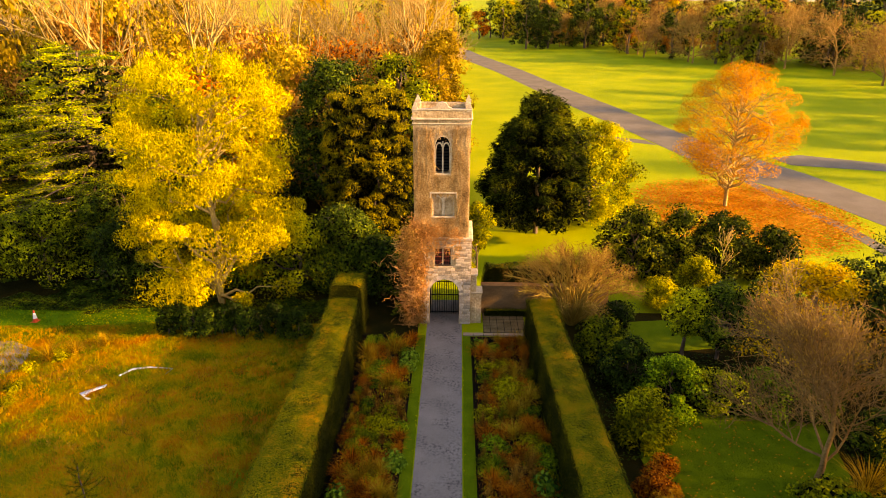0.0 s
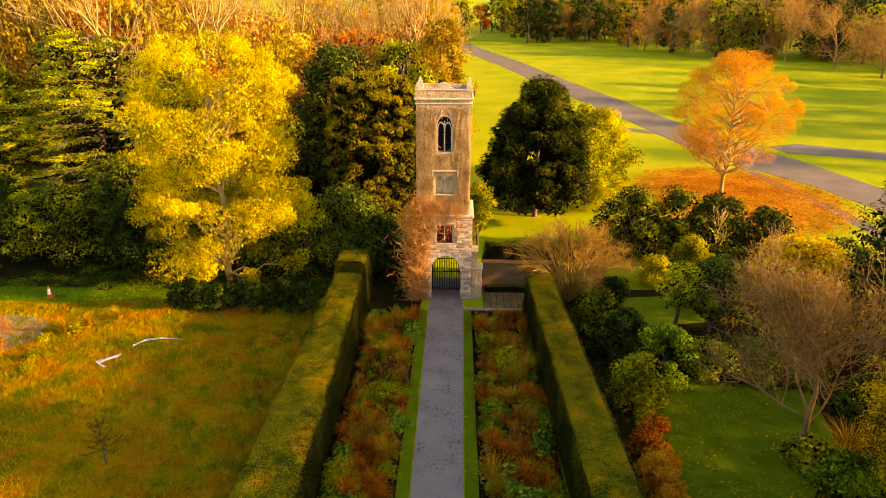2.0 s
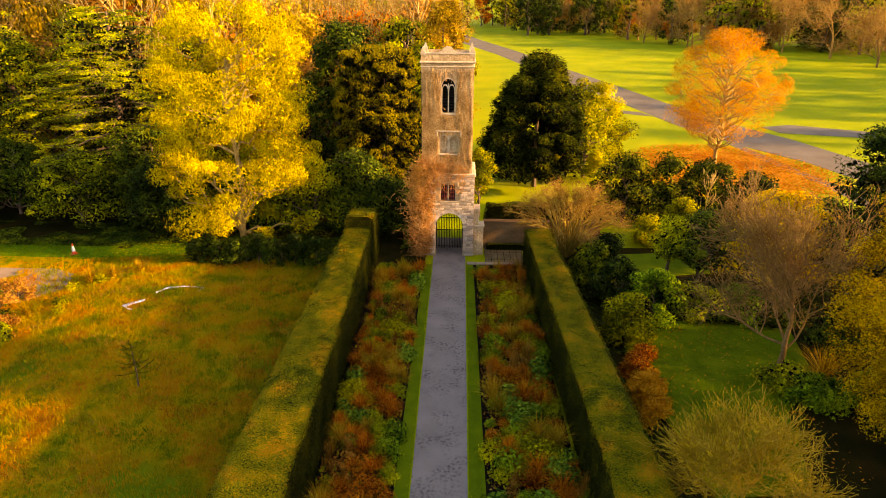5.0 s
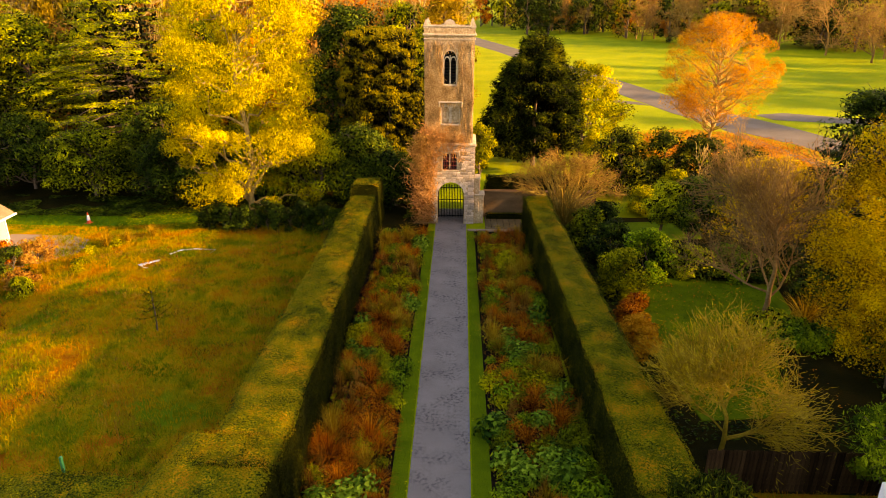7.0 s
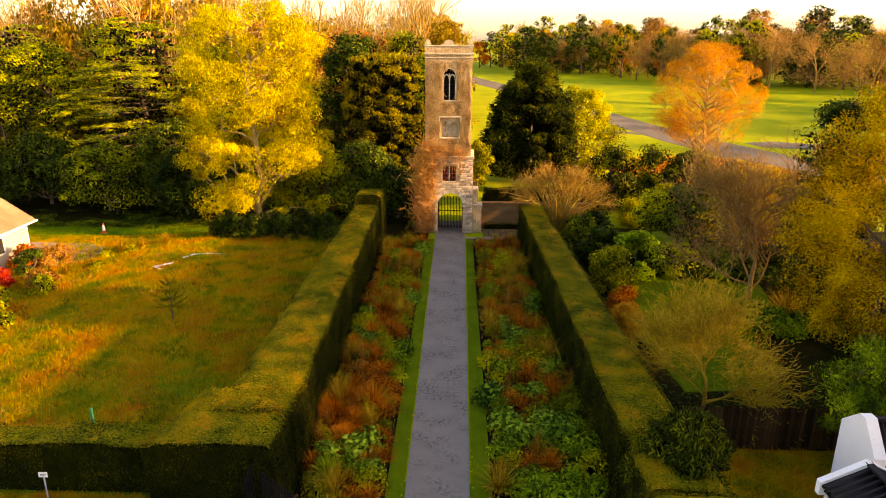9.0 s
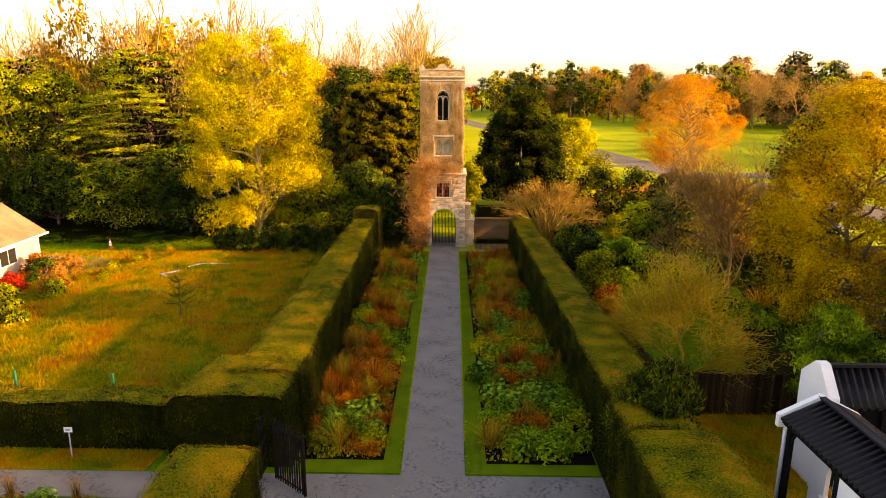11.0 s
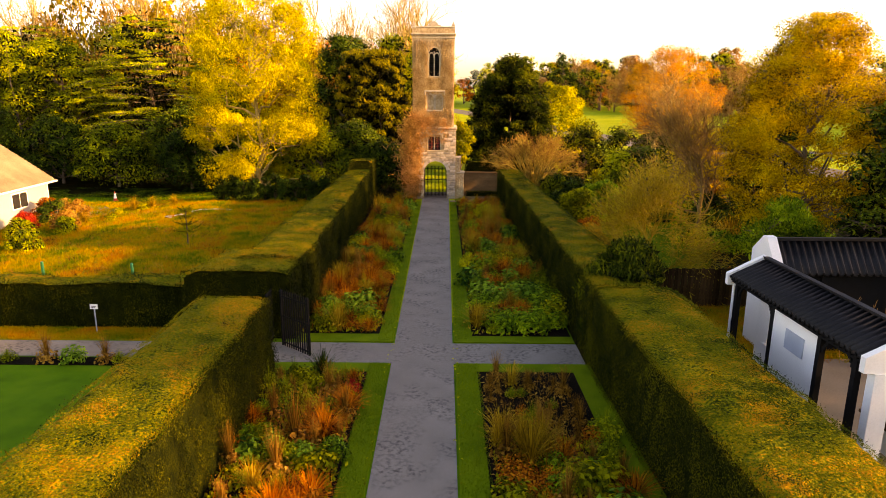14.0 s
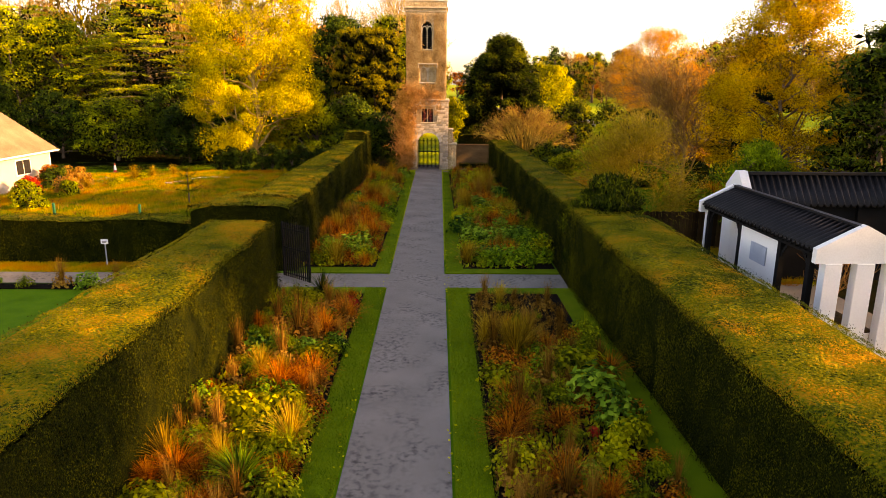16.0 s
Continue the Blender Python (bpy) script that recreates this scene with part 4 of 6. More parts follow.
for i, (x, y, zh, rr, leaf, sd) in enumerate(((-37.5, 39.5, 13.2, 5.2, "l_olive", 33), (-20.5, 44, 11.5, 3.6, "l_olive", 45), (-22, 37, 6, 3.4, "l_dark", 34), (-32, 36, 5.2, 3.6, "l_dark", 35), (-37, 35, 6.0, 3.6, "l_dark", 36), (-26.5, 34.5, 4.6, 3.2, "l_olive", 37), (-20, 33.5, 4.2, 2.6, "l_dark", 38),
                                              (-43, 36, 8, 4.2, "l_olive", 39), (-9.6, 33.8, 4.6, 2.6, "l_olive", 40), (-6.4, 34.0, 4.8, 2.6, "l_dark", 41), (-4.0, 32.6, 3.6, 1.9, "l_dark", 42), (-17.0, 33.0, 3.6, 2.2, "l_dark", 43), (-13.5, 35.5, 5, 3, "l_green", 44), (-45, 45, 13, 4.6, "l_olive", 46), (-33, 51, 13.5, 4.6, "l_olive", 47))):
    leafy_tree("evergreen_shrub" if zh < 7 else "evergreen_tree", x, y, 0.5, zh, rr, rr * 0.8, leaf, "large dense evergreen shrub at the edge of the wood" if zh < 7 else "tall broad evergreen tree at the edge of the wood", "shrub" if zh < 7 else "tree", n=50 if zh < 9 else 90, size=0.95, per=260 if zh < 9 else 220, leaf_len=0.21, leaf_wid=0.10, limbs=16, seed=sd, shape="dome", trunk=0.16)
leafy_tree("holm_oak", -9.4, 48.5, 1.2, 12.6, 4.6, 4.2, "l_dark", "broad dark evergreen oak behind the tower", n=90, size=1.2, per=280, leaf_len=0.24, leaf_wid=0.13, seed=51, shape="dome", trunk=0.4)
# same oak again, its leaf colour lightened to stand for sunlight
leafy_tree("holm_oak", -4.6, 50.0, 1.2, 12.6, 4.0, 4.0, "l_olive", "broad evergreen oak behind the tower, leaves lightened for sun", n=80, size=1.2, per=280, leaf_len=0.24, leaf_wid=0.13, seed=52, shape="dome", trunk=0.4)
leafy_tree("bronze_yew", -5.9, 43.0, 0.4, 11.2, 3.5, 3.2, "l_bronze", "upright bronze-green yew behind the tower", n=400, size=0.42, per=190, leaf_len=0.24, leaf_wid=0.05, inner=0.8, seed=53, shape="full", droop=-0.9, trunk=0.12, limbs=2, twigs=0)
leafy_tree("yew_tree", 6.9, 44.6, 1.4, 10.6, 5.2, 4.8, "l_yew", "dark conical yew standing on the park grass", n=300, size=0.78, per=270, leaf_len=0.32, leaf_wid=0.05, seed=54, limbs=6, shape="yew", spray=1.0, trunk=0.22, inner=0.8)
leafy_tree("golden_shrub", 11.6, 47.8, 0.5, 8.3, 3.9, 3.4, "l_lime", "large golden-green bush behind the yew", "shrub", n=80, size=0.85, per=330, leaf_len=0.17, leaf_wid=0.10, seed=55, trunk=0.2)
leafy_tree("golden_shrub", 1.9, 35.5, 0.4, 5.2, 1.0, 1.2, "l_lime", "slim golden-green bush beside the tower", "shrub", n=26, size=0.5, per=200, leaf_len=0.16, leaf_wid=0.1, seed=56, trunk=0.1)
leafy_tree("orange_beech", 24.9, 52.6, 3.4, 11.9, 5.3, 5.0, "l_orange", "round tree with sparse orange autumn leaves and pale limbs", bark="palebark", n=120, size=1.1, per=340, leaf_len=0.115, leaf_wid=0.08, limbs=110, inner=0, seed=57, trunk=0.19)
r = np.random.default_rng(58)
fan = empty("fan_shrub", 7.3, 28.9, 0, "bare multi-stemmed shrub spreading into a golden dome", "shrub")
lines, tips = [], []
for k in range(64):
    az, el = r.uniform(0, 2 * math.pi), radians(r.uniform(10, 80))
    tip = np.array([4.2 * math.cos(az) * math.cos(el), 3.6 * math.sin(az) * math.cos(el), 1.3 + 3.4 * math.sin(el)]) * r.uniform(0.85, 1.04)
    ln = bent((0.15 * math.cos(az), 0.15 * math.sin(az), 0), tip, r, 7, 0.05, 0.17)
    lines.append((ln, np.linspace(0.065, 0.022, 7)))
    for m in range(22):
        i = int(r.integers(4, 6))
        d = unit(unit(ln[i + 1] - ln[i]) + 0.75 * r.normal(size=3) + np.array([0, 0, 0.3]))
        e2 = ln[i] + d * r.uniform(0.3, 0.75)
        lines.append((bent(ln[i], e2, r, 3, 0.1), np.linspace(0.014, 0.006, 3)))
        tips.append(e2)
raw("branchwork", *tubes(lines), "twigolive", fan, smooth=True)
tips = np.repeat(np.array(tips), 10, 0)
tips = tips + r.normal(size=tips.shape) * 0.13
raw("foliage", *leaf_quads(tips, unit(r.normal(size=tips.shape)), 0.22, 0.018, r), "l_haze", fan, "pinkish brown twig tips")
for i, (x, y, zh, rr) in enumerate(((12.3, 35.6, 4.6, 2.3), (15.4, 36.2, 4.4, 2.4), (18.4, 36.0, 4.2, 2.3), (21.0, 35.2, 3.6, 1.8))):
    leafy_tree("dark_yew_bush", x, y, 0.3, zh, rr, rr * 0.85, "l_yew", "low dark yew bush before the park", "shrub", n=40, size=0.75, per=220, leaf_len=0.22, leaf_wid=0.1, seed=60 + i, shape="dome", trunk=0.14)
for i, (x, y, zl, zh, rr, leaf) in enumerate(((12.6, 25.4, 1.5, 3.7, 0.95, "l_olive"), (14.3, 25.2, 1.3, 4.0, 1.6, "l_dark"), (15.4, 32.4, 0.6, 2.6, 1.0, "l_lime"), (12.9, 31.2, 0.3, 1.7, 0.75, "l_lime"))):
    leafy_tree("round_tree", x, y, zl, zh, rr, rr, leaf, "small round-headed clipped garden tree" if i < 2 else "yellow-green rounded garden shrub", "tree" if i < 2 else "shrub", n=36, size=0.5, per=220, leaf_len=0.13, leaf_wid=0.08, seed=70 + i, trunk=0.12)
for i, (x, y, zh, rr, leaf) in enumerate(((9.0, 22.5, 2.2, 1.5, "l_dark"), (10.6, 20.9, 2.3, 1.6, "l_green"), (8.3, 25.2, 2.0, 1.2, "l_olive"), (12.8, 21.0, 1.3, 1.4, "l_olive"), (15.2, 21.2, 1.2, 1.6, "l_green"), (8.6, 18.3, 2.2, 1.1, "l_lime"), (17.5, 21.5, 1.3, 1.6, "l_dark"),
                                          (15.4, 13.6, 0.55, 1.3, "l_green"), (14.6, 14.6, 0.45, 0.9, "l_olive"), (17.8, 12.8, 1.6, 1.6, "l_olive"), (18.5, 17.5, 1.8, 1.6, "l_dark"), (19, 30, 2.4, 2.0, "l_dark"), (24, 31, 3.0, 2.4, "l_dark"), (9.5, 28.0, 1.6, 1.0, "l_dark"), (11.6, 22.2, 1.0, 1.2, "l_dark"), (16.4, 20.6, 0.9, 1.3, "l_dark"), (13.9, 20.9, 0.8, 1.2, "l_dark"), (16.8, 28.4, 1.6, 1.3, "l_dark"), (19.8, 27.4, 2.0, 1.5, "l_brown"))):
    leafy_tree("garden_shrub", x, y, 0.15, zh, rr, rr * 0.9, leaf, "low leafy garden shrub in the shaded border", "shrub", n=26, size=0.55, per=170, leaf_len=0.16, leaf_wid=0.09, seed=80 + i, shape="dome", trunk=0.06, limbs=8)
for i in range(6):
    leafy_tree("russet_shrub", 8.1 + 0.12 * i * (i % 2), 11.4 + 0.8 * i, 0.1, 1.0 + 0.12 * (i % 3), 0.65, 0.6, "l_orange" if i < 4 else "l_rust", "low feathery russet shrub along the hedge foot", "shrub", n=16, size=0.32, per=130, leaf_len=0.14, leaf_wid=0.05, seed=100 + i, shape="dome", trunk=0.04, limbs=6, group="russet shrubs")
leafy_tree("amber_shrub", 18.6, 25.0, 1.2, 5.4, 3.6, 2.6, "l_amber", "spreading amber-leaved small tree", "tree", n=60, size=0.75, per=150, leaf_len=0.2, leaf_wid=0.1, seed=110, shape="dome", flat=0.6, trunk=0.14)
bare_tree("twiggy_tree", 14.6, 15.4, 8.2, "small bare tree with a haze of fine brown twigs", "twig", 111, kids=(7, 6, 6, 5), spread=0.9, trunk=0.15, lift=0.16, clear=0.22, tip=0.010, shrink=0.72, leaf="l_brownhaze", leaf_n=7500, leaf_wid=0.017, leaf_len=0.34, scatter=0.2)
bare_tree("twiggy_tree", 9.1, 5.6, 5.6, "low bare tree with golden twigs", "twiggold", 112, kids=(7, 6, 6, 5), spread=0.95, trunk=0.10, lift=0.1, clear=0.2, tip=0.009, shrink=0.72, leaf="l_goldtwig", leaf_n=8000, leaf_wid=0.016, leaf_len=0.26, scatter=0.18)
leafy_tree("yew_bush", 6.55, 0.3, 0.2, 3.15, 1.35, 1.5, "l_yew", "dark shaggy yew bush at the end of the hedge", "shrub", n=60, size=0.5, per=420, leaf_len=0.2, leaf_wid=0.045, seed=117, shape="dome", droop=-0.9, trunk=0.1, limbs=4, twigs=0)
bare_tree("bare_sapling", 17.6, 34.2, 4.6, "slender bare pale-stemmed sapling before the dark bushes", "palebark", 115, kids=(4, 4, 3), spread=0.7, trunk=0.06, lift=0.4, clear=0.4, tip=0.012)
leafy_tree("amber_tree", 17.1, 10.0, 1.6, 11.3, 3.5, 3.4, "l_amber", "tall amber-leaved autumn tree", n=250, size=0.62, per=430, leaf_len=0.085, leaf_wid=0.05, seed=113, trunk=0.15, limbs=30)
leafy_tree("feathery_bush", 12.75, 2.9, 0.3, 4.05, 1.75, 1.5, "l_fresh", "feathery fresh green bush behind the pavilion", "shrub", n=34, size=0.72, per=560, leaf_len=0.15, leaf_wid=0.04, seed=114, shape="dome", droop=0.9, trunk=0.1)
for i, (x, y, zh, rr) in enumerate(((19.3, 5.8, 8.8, 3.2), (21.5, 22.0, 9.5, 2.6), (22.5, 9.5, 7.8, 2.8), (19.2, 1.2, 6.0, 2.2))):
    leafy_tree("dark_conifer", x, y, 0.8, zh, rr, rr, "l_dark", "dark conifer with drooping boughs", n=110, size=0.8, per=150, leaf_len=0.26, leaf_wid=0.07, seed=120 + i, shape="yew", flat=0.45, trunk=0.2)


# ---- unseen trees that shade the garden, and the woods ----
# out of view, added to block the low sun; gaps leave sun patches
SHADE_THIN = [(33, -1, 13.5), (29, 3, 12.5), (34, 7, 13.5), (29.5, 10, 12.5), (34, 14, 13.5), (30, 16.5, 11.5), (34, 20, 12.0)]
SHADE_DENSE = [(27, -34, 10.5), (30, -27.5, 12.5), (28.5, -20.3, 15.0), (28, -10.0, 15.5), (33, -5.5, 13.5)]
for spots, per, leaf, label in ((SHADE_THIN, 46, "l_brown", "tall thin-leaved tree of the belt beside the garden"), (SHADE_DENSE, 120, "l_dark", "tall dark evergreen of the belt beside the garden")):
    first = None
    for i, (x, y, h) in enumerate(spots):
        if first is None:
            first, h0 = leafy_tree("belt_tree", x, y, 0.8, h, 3.4, 3.6, leaf, label, n=70, size=1.3, per=per, leaf_len=0.34, leaf_wid=0.2, seed=131, shape="column", trunk=0.24, limbs=40, twigs=2, inner=0, group="tree belt"), h
        else:
            copy_thing(first, Matrix.LocRotScale((x, y, 0), Euler((0, 0, i * 1.3)), (1, 1, h / h0)))

r = np.random.default_rng(5)
bare = [bare_tree("bare_tree", -16 - 9 * i, 64 + 5 * i, 20.5, "tall bare woodland tree with pale sunlit branches", "palebark", 140 + i, kids=(6, 5, 3), spread=0.85, trunk=0.30, lift=0.24, clear=0.28, tip=0.022, shrink=0.70, sides=4, group="bare wood", leaf=("l_haze", "l_goldtwig", "l_brown", "l_haze")[i], leaf_n=1900, leaf_wid=0.018, leaf_len=0.9, scatter=0.6, wild=0.6) for i in range(4)]
spots = []
for k in range(500):
    x, y = r.uniform(-75, 2), r.uniform(52, 125)
    if x > -3 - max(0, (70 - y)) * 0.25 or (y < 58 and x > -20):
        continue
    if all((x - a) ** 2 + (y - b) ** 2 > 27 for a, b in spots):
        spots.append((x, y))
for k, (x, y) in enumerate(sorted(spots, key=lambda p: p[1])[:66]):
    s = r.uniform(0.62, 0.86) if k % 3 else r.uniform(0.92, 1.1)
    copy_thing(bare[k % 4], Matrix.LocRotScale((x, y, 0), Euler((0, 0, r.uniform(0, 6.28))), (s * 0.95, s * 0.95, s)))
under = [leafy_tree("wood_shrub", -14 - 10 * i, 56 + 2 * i, 0.3, 6.5, 3.2, 3.0, lf, "leafy woodland underwood in autumn colour", "shrub", n=36, size=1.05, per=90, leaf_len=0.26, leaf_wid=0.14, seed=150 + i, shape="dome", trunk=0.12, limbs=5, twigs=0, sides=3, group="underwood") for i, lf in enumerate(("l_rust", "l_goldhaze", "l_brown", "l_goldhaze", "l_olive"))]
for k in range(150):
    x, y = r.uniform(-80, 0), 54 + 86 * r.uniform(0, 1) ** 1.3
    if x > -4 - max(0, (62 - y)) * 0.5:
        continue
    s = r.uniform(1.1, 2.0)
    copy_thing(under[int(r.choice([0, 1, 2, 3, 4], p=[0.28, 0.16, 0.34, 0.07, 0.15]))], Matrix.LocRotScale((x, y, 0), Euler((0, 0, r.uniform(0, 6.28))), (s, s, s * r.uniform(0.9, 1.35))))
for k, x, y, s, tall in ((1, -27, 60, 1.5, 1.5), (2, -22, 62, 1.5, 1.5), (0, -32, 61, 1.4, 1.4), (1, -17.5, 62, 1.3, 1.6), (2, -36, 60, 1.5, 1.75), (1, -42, 60, 1.5, 2.0), (2, -7, 68, 1.1, 1.75), (0, -13, 66, 1.2, 1.6), (3, -34, 64, 1.6, 1.7), (1, -29, 66, 1.6, 1.7), (2, -48, 64, 1.6, 1.5)):
    copy_thing(under[k], Matrix.LocRotScale((x, y, 0), Euler((0, 0, x)), (s, s, s * tall)))
# edge of the wood along the park
edge = leafy_tree("edge_tree", -1.5, 62, 1.0, 14, 3.6, 3.6, "l_goldhaze", "golden-twigged tree on the edge of the wood", n=80, size=1.1, per=180, leaf_len=0.38, leaf_wid=0.08, seed=160, shape="egg", trunk=0.25, limbs=10, twigs=0, group="wood edge")
for k in range(13):
    y = 70 + 9.5 * k
    copy_thing(edge, Matrix.LocRotScale((-1.5 - 0.02 * y + r.uniform(-2, 1.5), y, 0), Euler((0, 0, k * 1.7)), (1.0, 1.0, r.uniform(0.8, 1.25))))

# the far side of the park
farm = [leafy_tree("park_tree", 28, 242, 0.6, 16, 6.5, 6, "l_dark", "large dark evergreen at the far side of the park", n=50, size=1.6, per=85, leaf_len=0.5, leaf_wid=0.28, seed=170, shape="dome", trunk=0.5, limbs=5, twigs=0, sides=3, inner=0.4, group="far park trees"),
        leafy_tree("park_tree", 47, 246, 1.2, 17, 6, 6, "l_olive", "olive-green tree at the far side of the park", n=50, size=1.6, per=85, leaf_len=0.5, leaf_wid=0.28, seed=171, trunk=0.5, limbs=5, twigs=0, sides=3, inner=0.4, group="far park trees"),
        leafy_tree("park_tree", 60, 240, 1.2, 16, 6, 6, "l_amber", "amber tree at the far side of the park", n=50, size=1.6, per=85, leaf_len=0.5, leaf_wid=0.28, seed=172, trunk=0.4, limbs=5, twigs=0, sides=3, inner=0.4, group="far park trees"),
        leafy_tree("park_tree", 56, 226, 1.0, 9, 4, 4, "l_rust", "russet small tree at the far side of the park", n=32, size=1.3, per=70, leaf_len=0.4, leaf_wid=0.24, seed=173, trunk=0.3, limbs=5, twigs=0, sides=3, inner=0.4, group="far park trees"),
        bare_tree("park_tree", 66, 192, 15, "round bare tree with pinkish twigs on the park edge", "twigpink", 174, kids=(6, 5, 3), sides=3, spread=1.05, trunk=0.32, lift=0.1, clear=0.14, tip=0.03, group="far park trees", leaf="l_haze", leaf_n=3600, leaf_wid=0.05, leaf_len=1.0, scatter=0.8),
        bare_tree("park_tree", 88, 196, 15, "round bare tree with brown twigs on the park edge", "twig", 175, kids=(6, 5, 3), sides=3, spread=1.05, trunk=0.32, lift=0.1, clear=0.14, tip=0.03, group="far park trees", leaf="l_haze", leaf_n=3600, leaf_wid=0.05, leaf_len=1.0, scatter=0.8),
        leafy_tree("park_tree", 75, 236, 1.0, 15, 5.5, 5.5, "l_brown", "brown withered wood tree at the far side of the park", n=48, size=1.6, per=75, leaf_len=0.5, leaf_wid=0.26, seed=176, trunk=0.4, limbs=8, twigs=0, sides=3, inner=0.3, group="far park trees")]
FRONT = [(7, 305), (28, 241), (47, 235), (66, 191), (90, 163), (120, 140), (150, 120), (190, 105)]


def front_at(s):
    s = s * (len(FRONT) - 1)
    i = min(int(s), len(FRONT) - 2)
    f = s - i
    return FRONT[i][0] * (1 - f) + FRONT[i + 1][0] * f, FRONT[i][1] * (1 - f) + FRONT[i + 1][1] * f


for k in range(160):
    s = r.uniform(0, 1) if k < 100 else r.uniform(0, 0.75)
    x, y = front_at(s)
    back = abs(r.normal()) * 26 + (4 if k % 3 else 0) if k < 100 else r.uniform(25, 150)
    kind = int(r.choice([0, 1, 2, 3, 4, 5, 6], p=[0.16, 0.15, 0.10, 0.08, 0.20, 0.13, 0.18]))
    sc = r.uniform(0.75, 1.05) if k < 100 else r.uniform(1.05, 1.35)
    copy_thing(farm[kind], Matrix.LocRotScale((x + back * 0.55 + r.uniform(-4, 4), y + back * 0.8, 0), Euler((0, 0, r.uniform(0, 6.28))), (sc, sc, sc * r.uniform(0.9, 1.15))))
for k in range(16):
    x, y = r.uniform(-70, 12), r.uniform(250, 340)
    sc = r.uniform(0.8, 1.2)
    copy_thing(farm[int(r.integers(0, 6))], Matrix.LocRotScale((x, y, 0), Euler((0, 0, r.uniform(0, 6.28))), (sc, sc, sc)))
# the last seven are unseen, added to cast shadow bands on the grass
for x, y, kind, sc in ((90.5, 160, 4, 1.05), (91, 141, 5, 1.0), (66, 188, 4, 1.0), (76, 186, 5, 1.0), (86, 176, 4, 1.1), (100, 152, 4, 1.0), (57, 206, 5, 0.9), (24, 236, 0, 1.0), (32, 240, 0, 0.9), (9, 292, 3, 1.2), (98, 118, 0, 1.15), (96, 96, 1, 1.2), (94, 76, 0, 1.1), (90, 58, 1, 1.1), (108, 106, 0, 1.2), (104, 84, 1, 1.2), (118, 128, 0, 1.1)):
    copy_thing(farm[kind], Matrix.LocRotScale((x, y, 0), Euler((0, 0, x)), (sc, sc, sc)))


# ---- pavilion ----
def sheet_roof(name, length, run, rise, mat, parent, pitch=0.19):
    """A ribbed roof slope from its eave (y = 0) up to the ridge, along x."""
    V, Q = [], []
    n = int(length / pitch)
    xs, zs = [], []
    for i in range(n):
        for f, h in ((0.0, 0.0), (0.55, 0.0), (0.60, 0.06), (0.78, 0.085), (0.95, 0.06)):
            xs.append((i + f) * length / n)
            zs.append(h)
    xs.append(length), zs.append(0.0)
    k = len(xs)
    for t in (0, 1):
        for x, z in zip(xs, zs):
            V.append((x, run * t, rise * t + z))
    for t in (0, 1):
        for x, z in zip(xs, zs):
            V.append((x, run * t, rise * t + z - 0.05))
    for i in range(k - 1):
        Q += [(i, i + 1, k + i + 1, k + i), (2 * k + i, 3 * k + i, 3 * k + i + 1, 2 * k + i + 1), (i, 2 * k + i, 2 * k + i + 1, i + 1), (k + i, k + i + 1, 3 * k + i + 1, 3 * k + i)]
    return raw(name, V, Q, mat, parent)


# the pavilion runs along its own x axis, from its far end towards the near gable
pav = empty("pavilion", 9.09, -1.55, 0, "white-walled garden pavilion with a black ribbed roof", "pavilion", rz=-88.2)
PL, PW, EZ, RZ = 6.15, 2.06, 2.86, 3.36
sl = sheet_roof("roof_slope", PL, PW / 2, RZ - EZ, "blackroof", pav)
sl.matrix_local = pose(0, 0, EZ)
s2 = sheet_roof("roof_slope", PL, PW / 2, RZ - EZ, "blackroof", pav)
s2.matrix_local = pose(PL, PW, EZ, 0, 0, 180)
part("ridge", boxes((-0.05, PL + 0.05, PW / 2 - 0.08, PW / 2 + 0.08, RZ + 0.02, RZ + 0.08)), "blackroof", pav)
for xg in (-0.14, PL - 0.02):
    bm = bmesh.new()
    pts = [(-0.04, EZ - 0.28), (PW + 0.04, EZ - 0.28), (PW + 0.04, EZ + 0.06), (PW / 2, RZ + 0.11), (-0.04, EZ + 0.06)]
    v0 = [bm.verts.new((xg, y, z)) for y, z in pts]
    v1 = [bm.verts.new((xg + 0.16, y, z)) for y, z in pts]
    bm.faces.new(v0), bm.faces.new(v1[::-1])
    for a in range(5):
        bm.faces.new((v0[a], v0[(a + 1) % 5], v1[(a + 1) % 5], v1[a]))
    part("gable", bm, "white", pav, "white rendered gable with a raised edge")
for y, w in ((0.18, 0.40), (0.92, 0.42), (1.64, 0.40)):
    part("pillar", boxes((PL - 0.06, PL + 0.18, y, y + w, 0, EZ - 0.28)), "white", pav, bevel=0.01)
part("pillar", boxes((-0.08, 0.04, 0.16, 0.36, 0, EZ - 0.28)), "white", pav, bevel=0.01)
for xp in (0.22, 2.30, 4.42, 5.72):
    part("post", boxes((xp - 0.07, xp + 0.07, 0.14, 0.28, 0, EZ + 0.02)), "blacktimber", pav)
bm = bmesh.new()
arched(bm, 0.1, 1.9, 1.0, 2.7, 0.95, 1.07, flat_top(0.75, 1.05, 2.35))
box(bm, 0.1, 1.9, 0.95, 1.07, 0, 1.0)
part("back_wall", bm, "white", pav)
part("sill", boxes((0.65, 1.15, 0.86, 0.95, 0.93, 1.0)), "white", pav)
part("wall_panel", boxes((2.38, 4.34, 0.16, 0.28, 0, EZ - 0.12)), "white", pav, "plain white rendered wall")
part("plaque", boxes((3.05, 3.85, 0.125, 0.157, 1.85, 2.35)), "plaque", pav, "grey notice board on the white wall")
part("low_wall", boxes((4.5, 6.0, 1.55, 1.70, 0.06, 0.80)), "white", pav)
part("bench_top", boxes((4.5, 6.0, 1.30, 1.75, 0.80, 0.87)), "plank", pav)
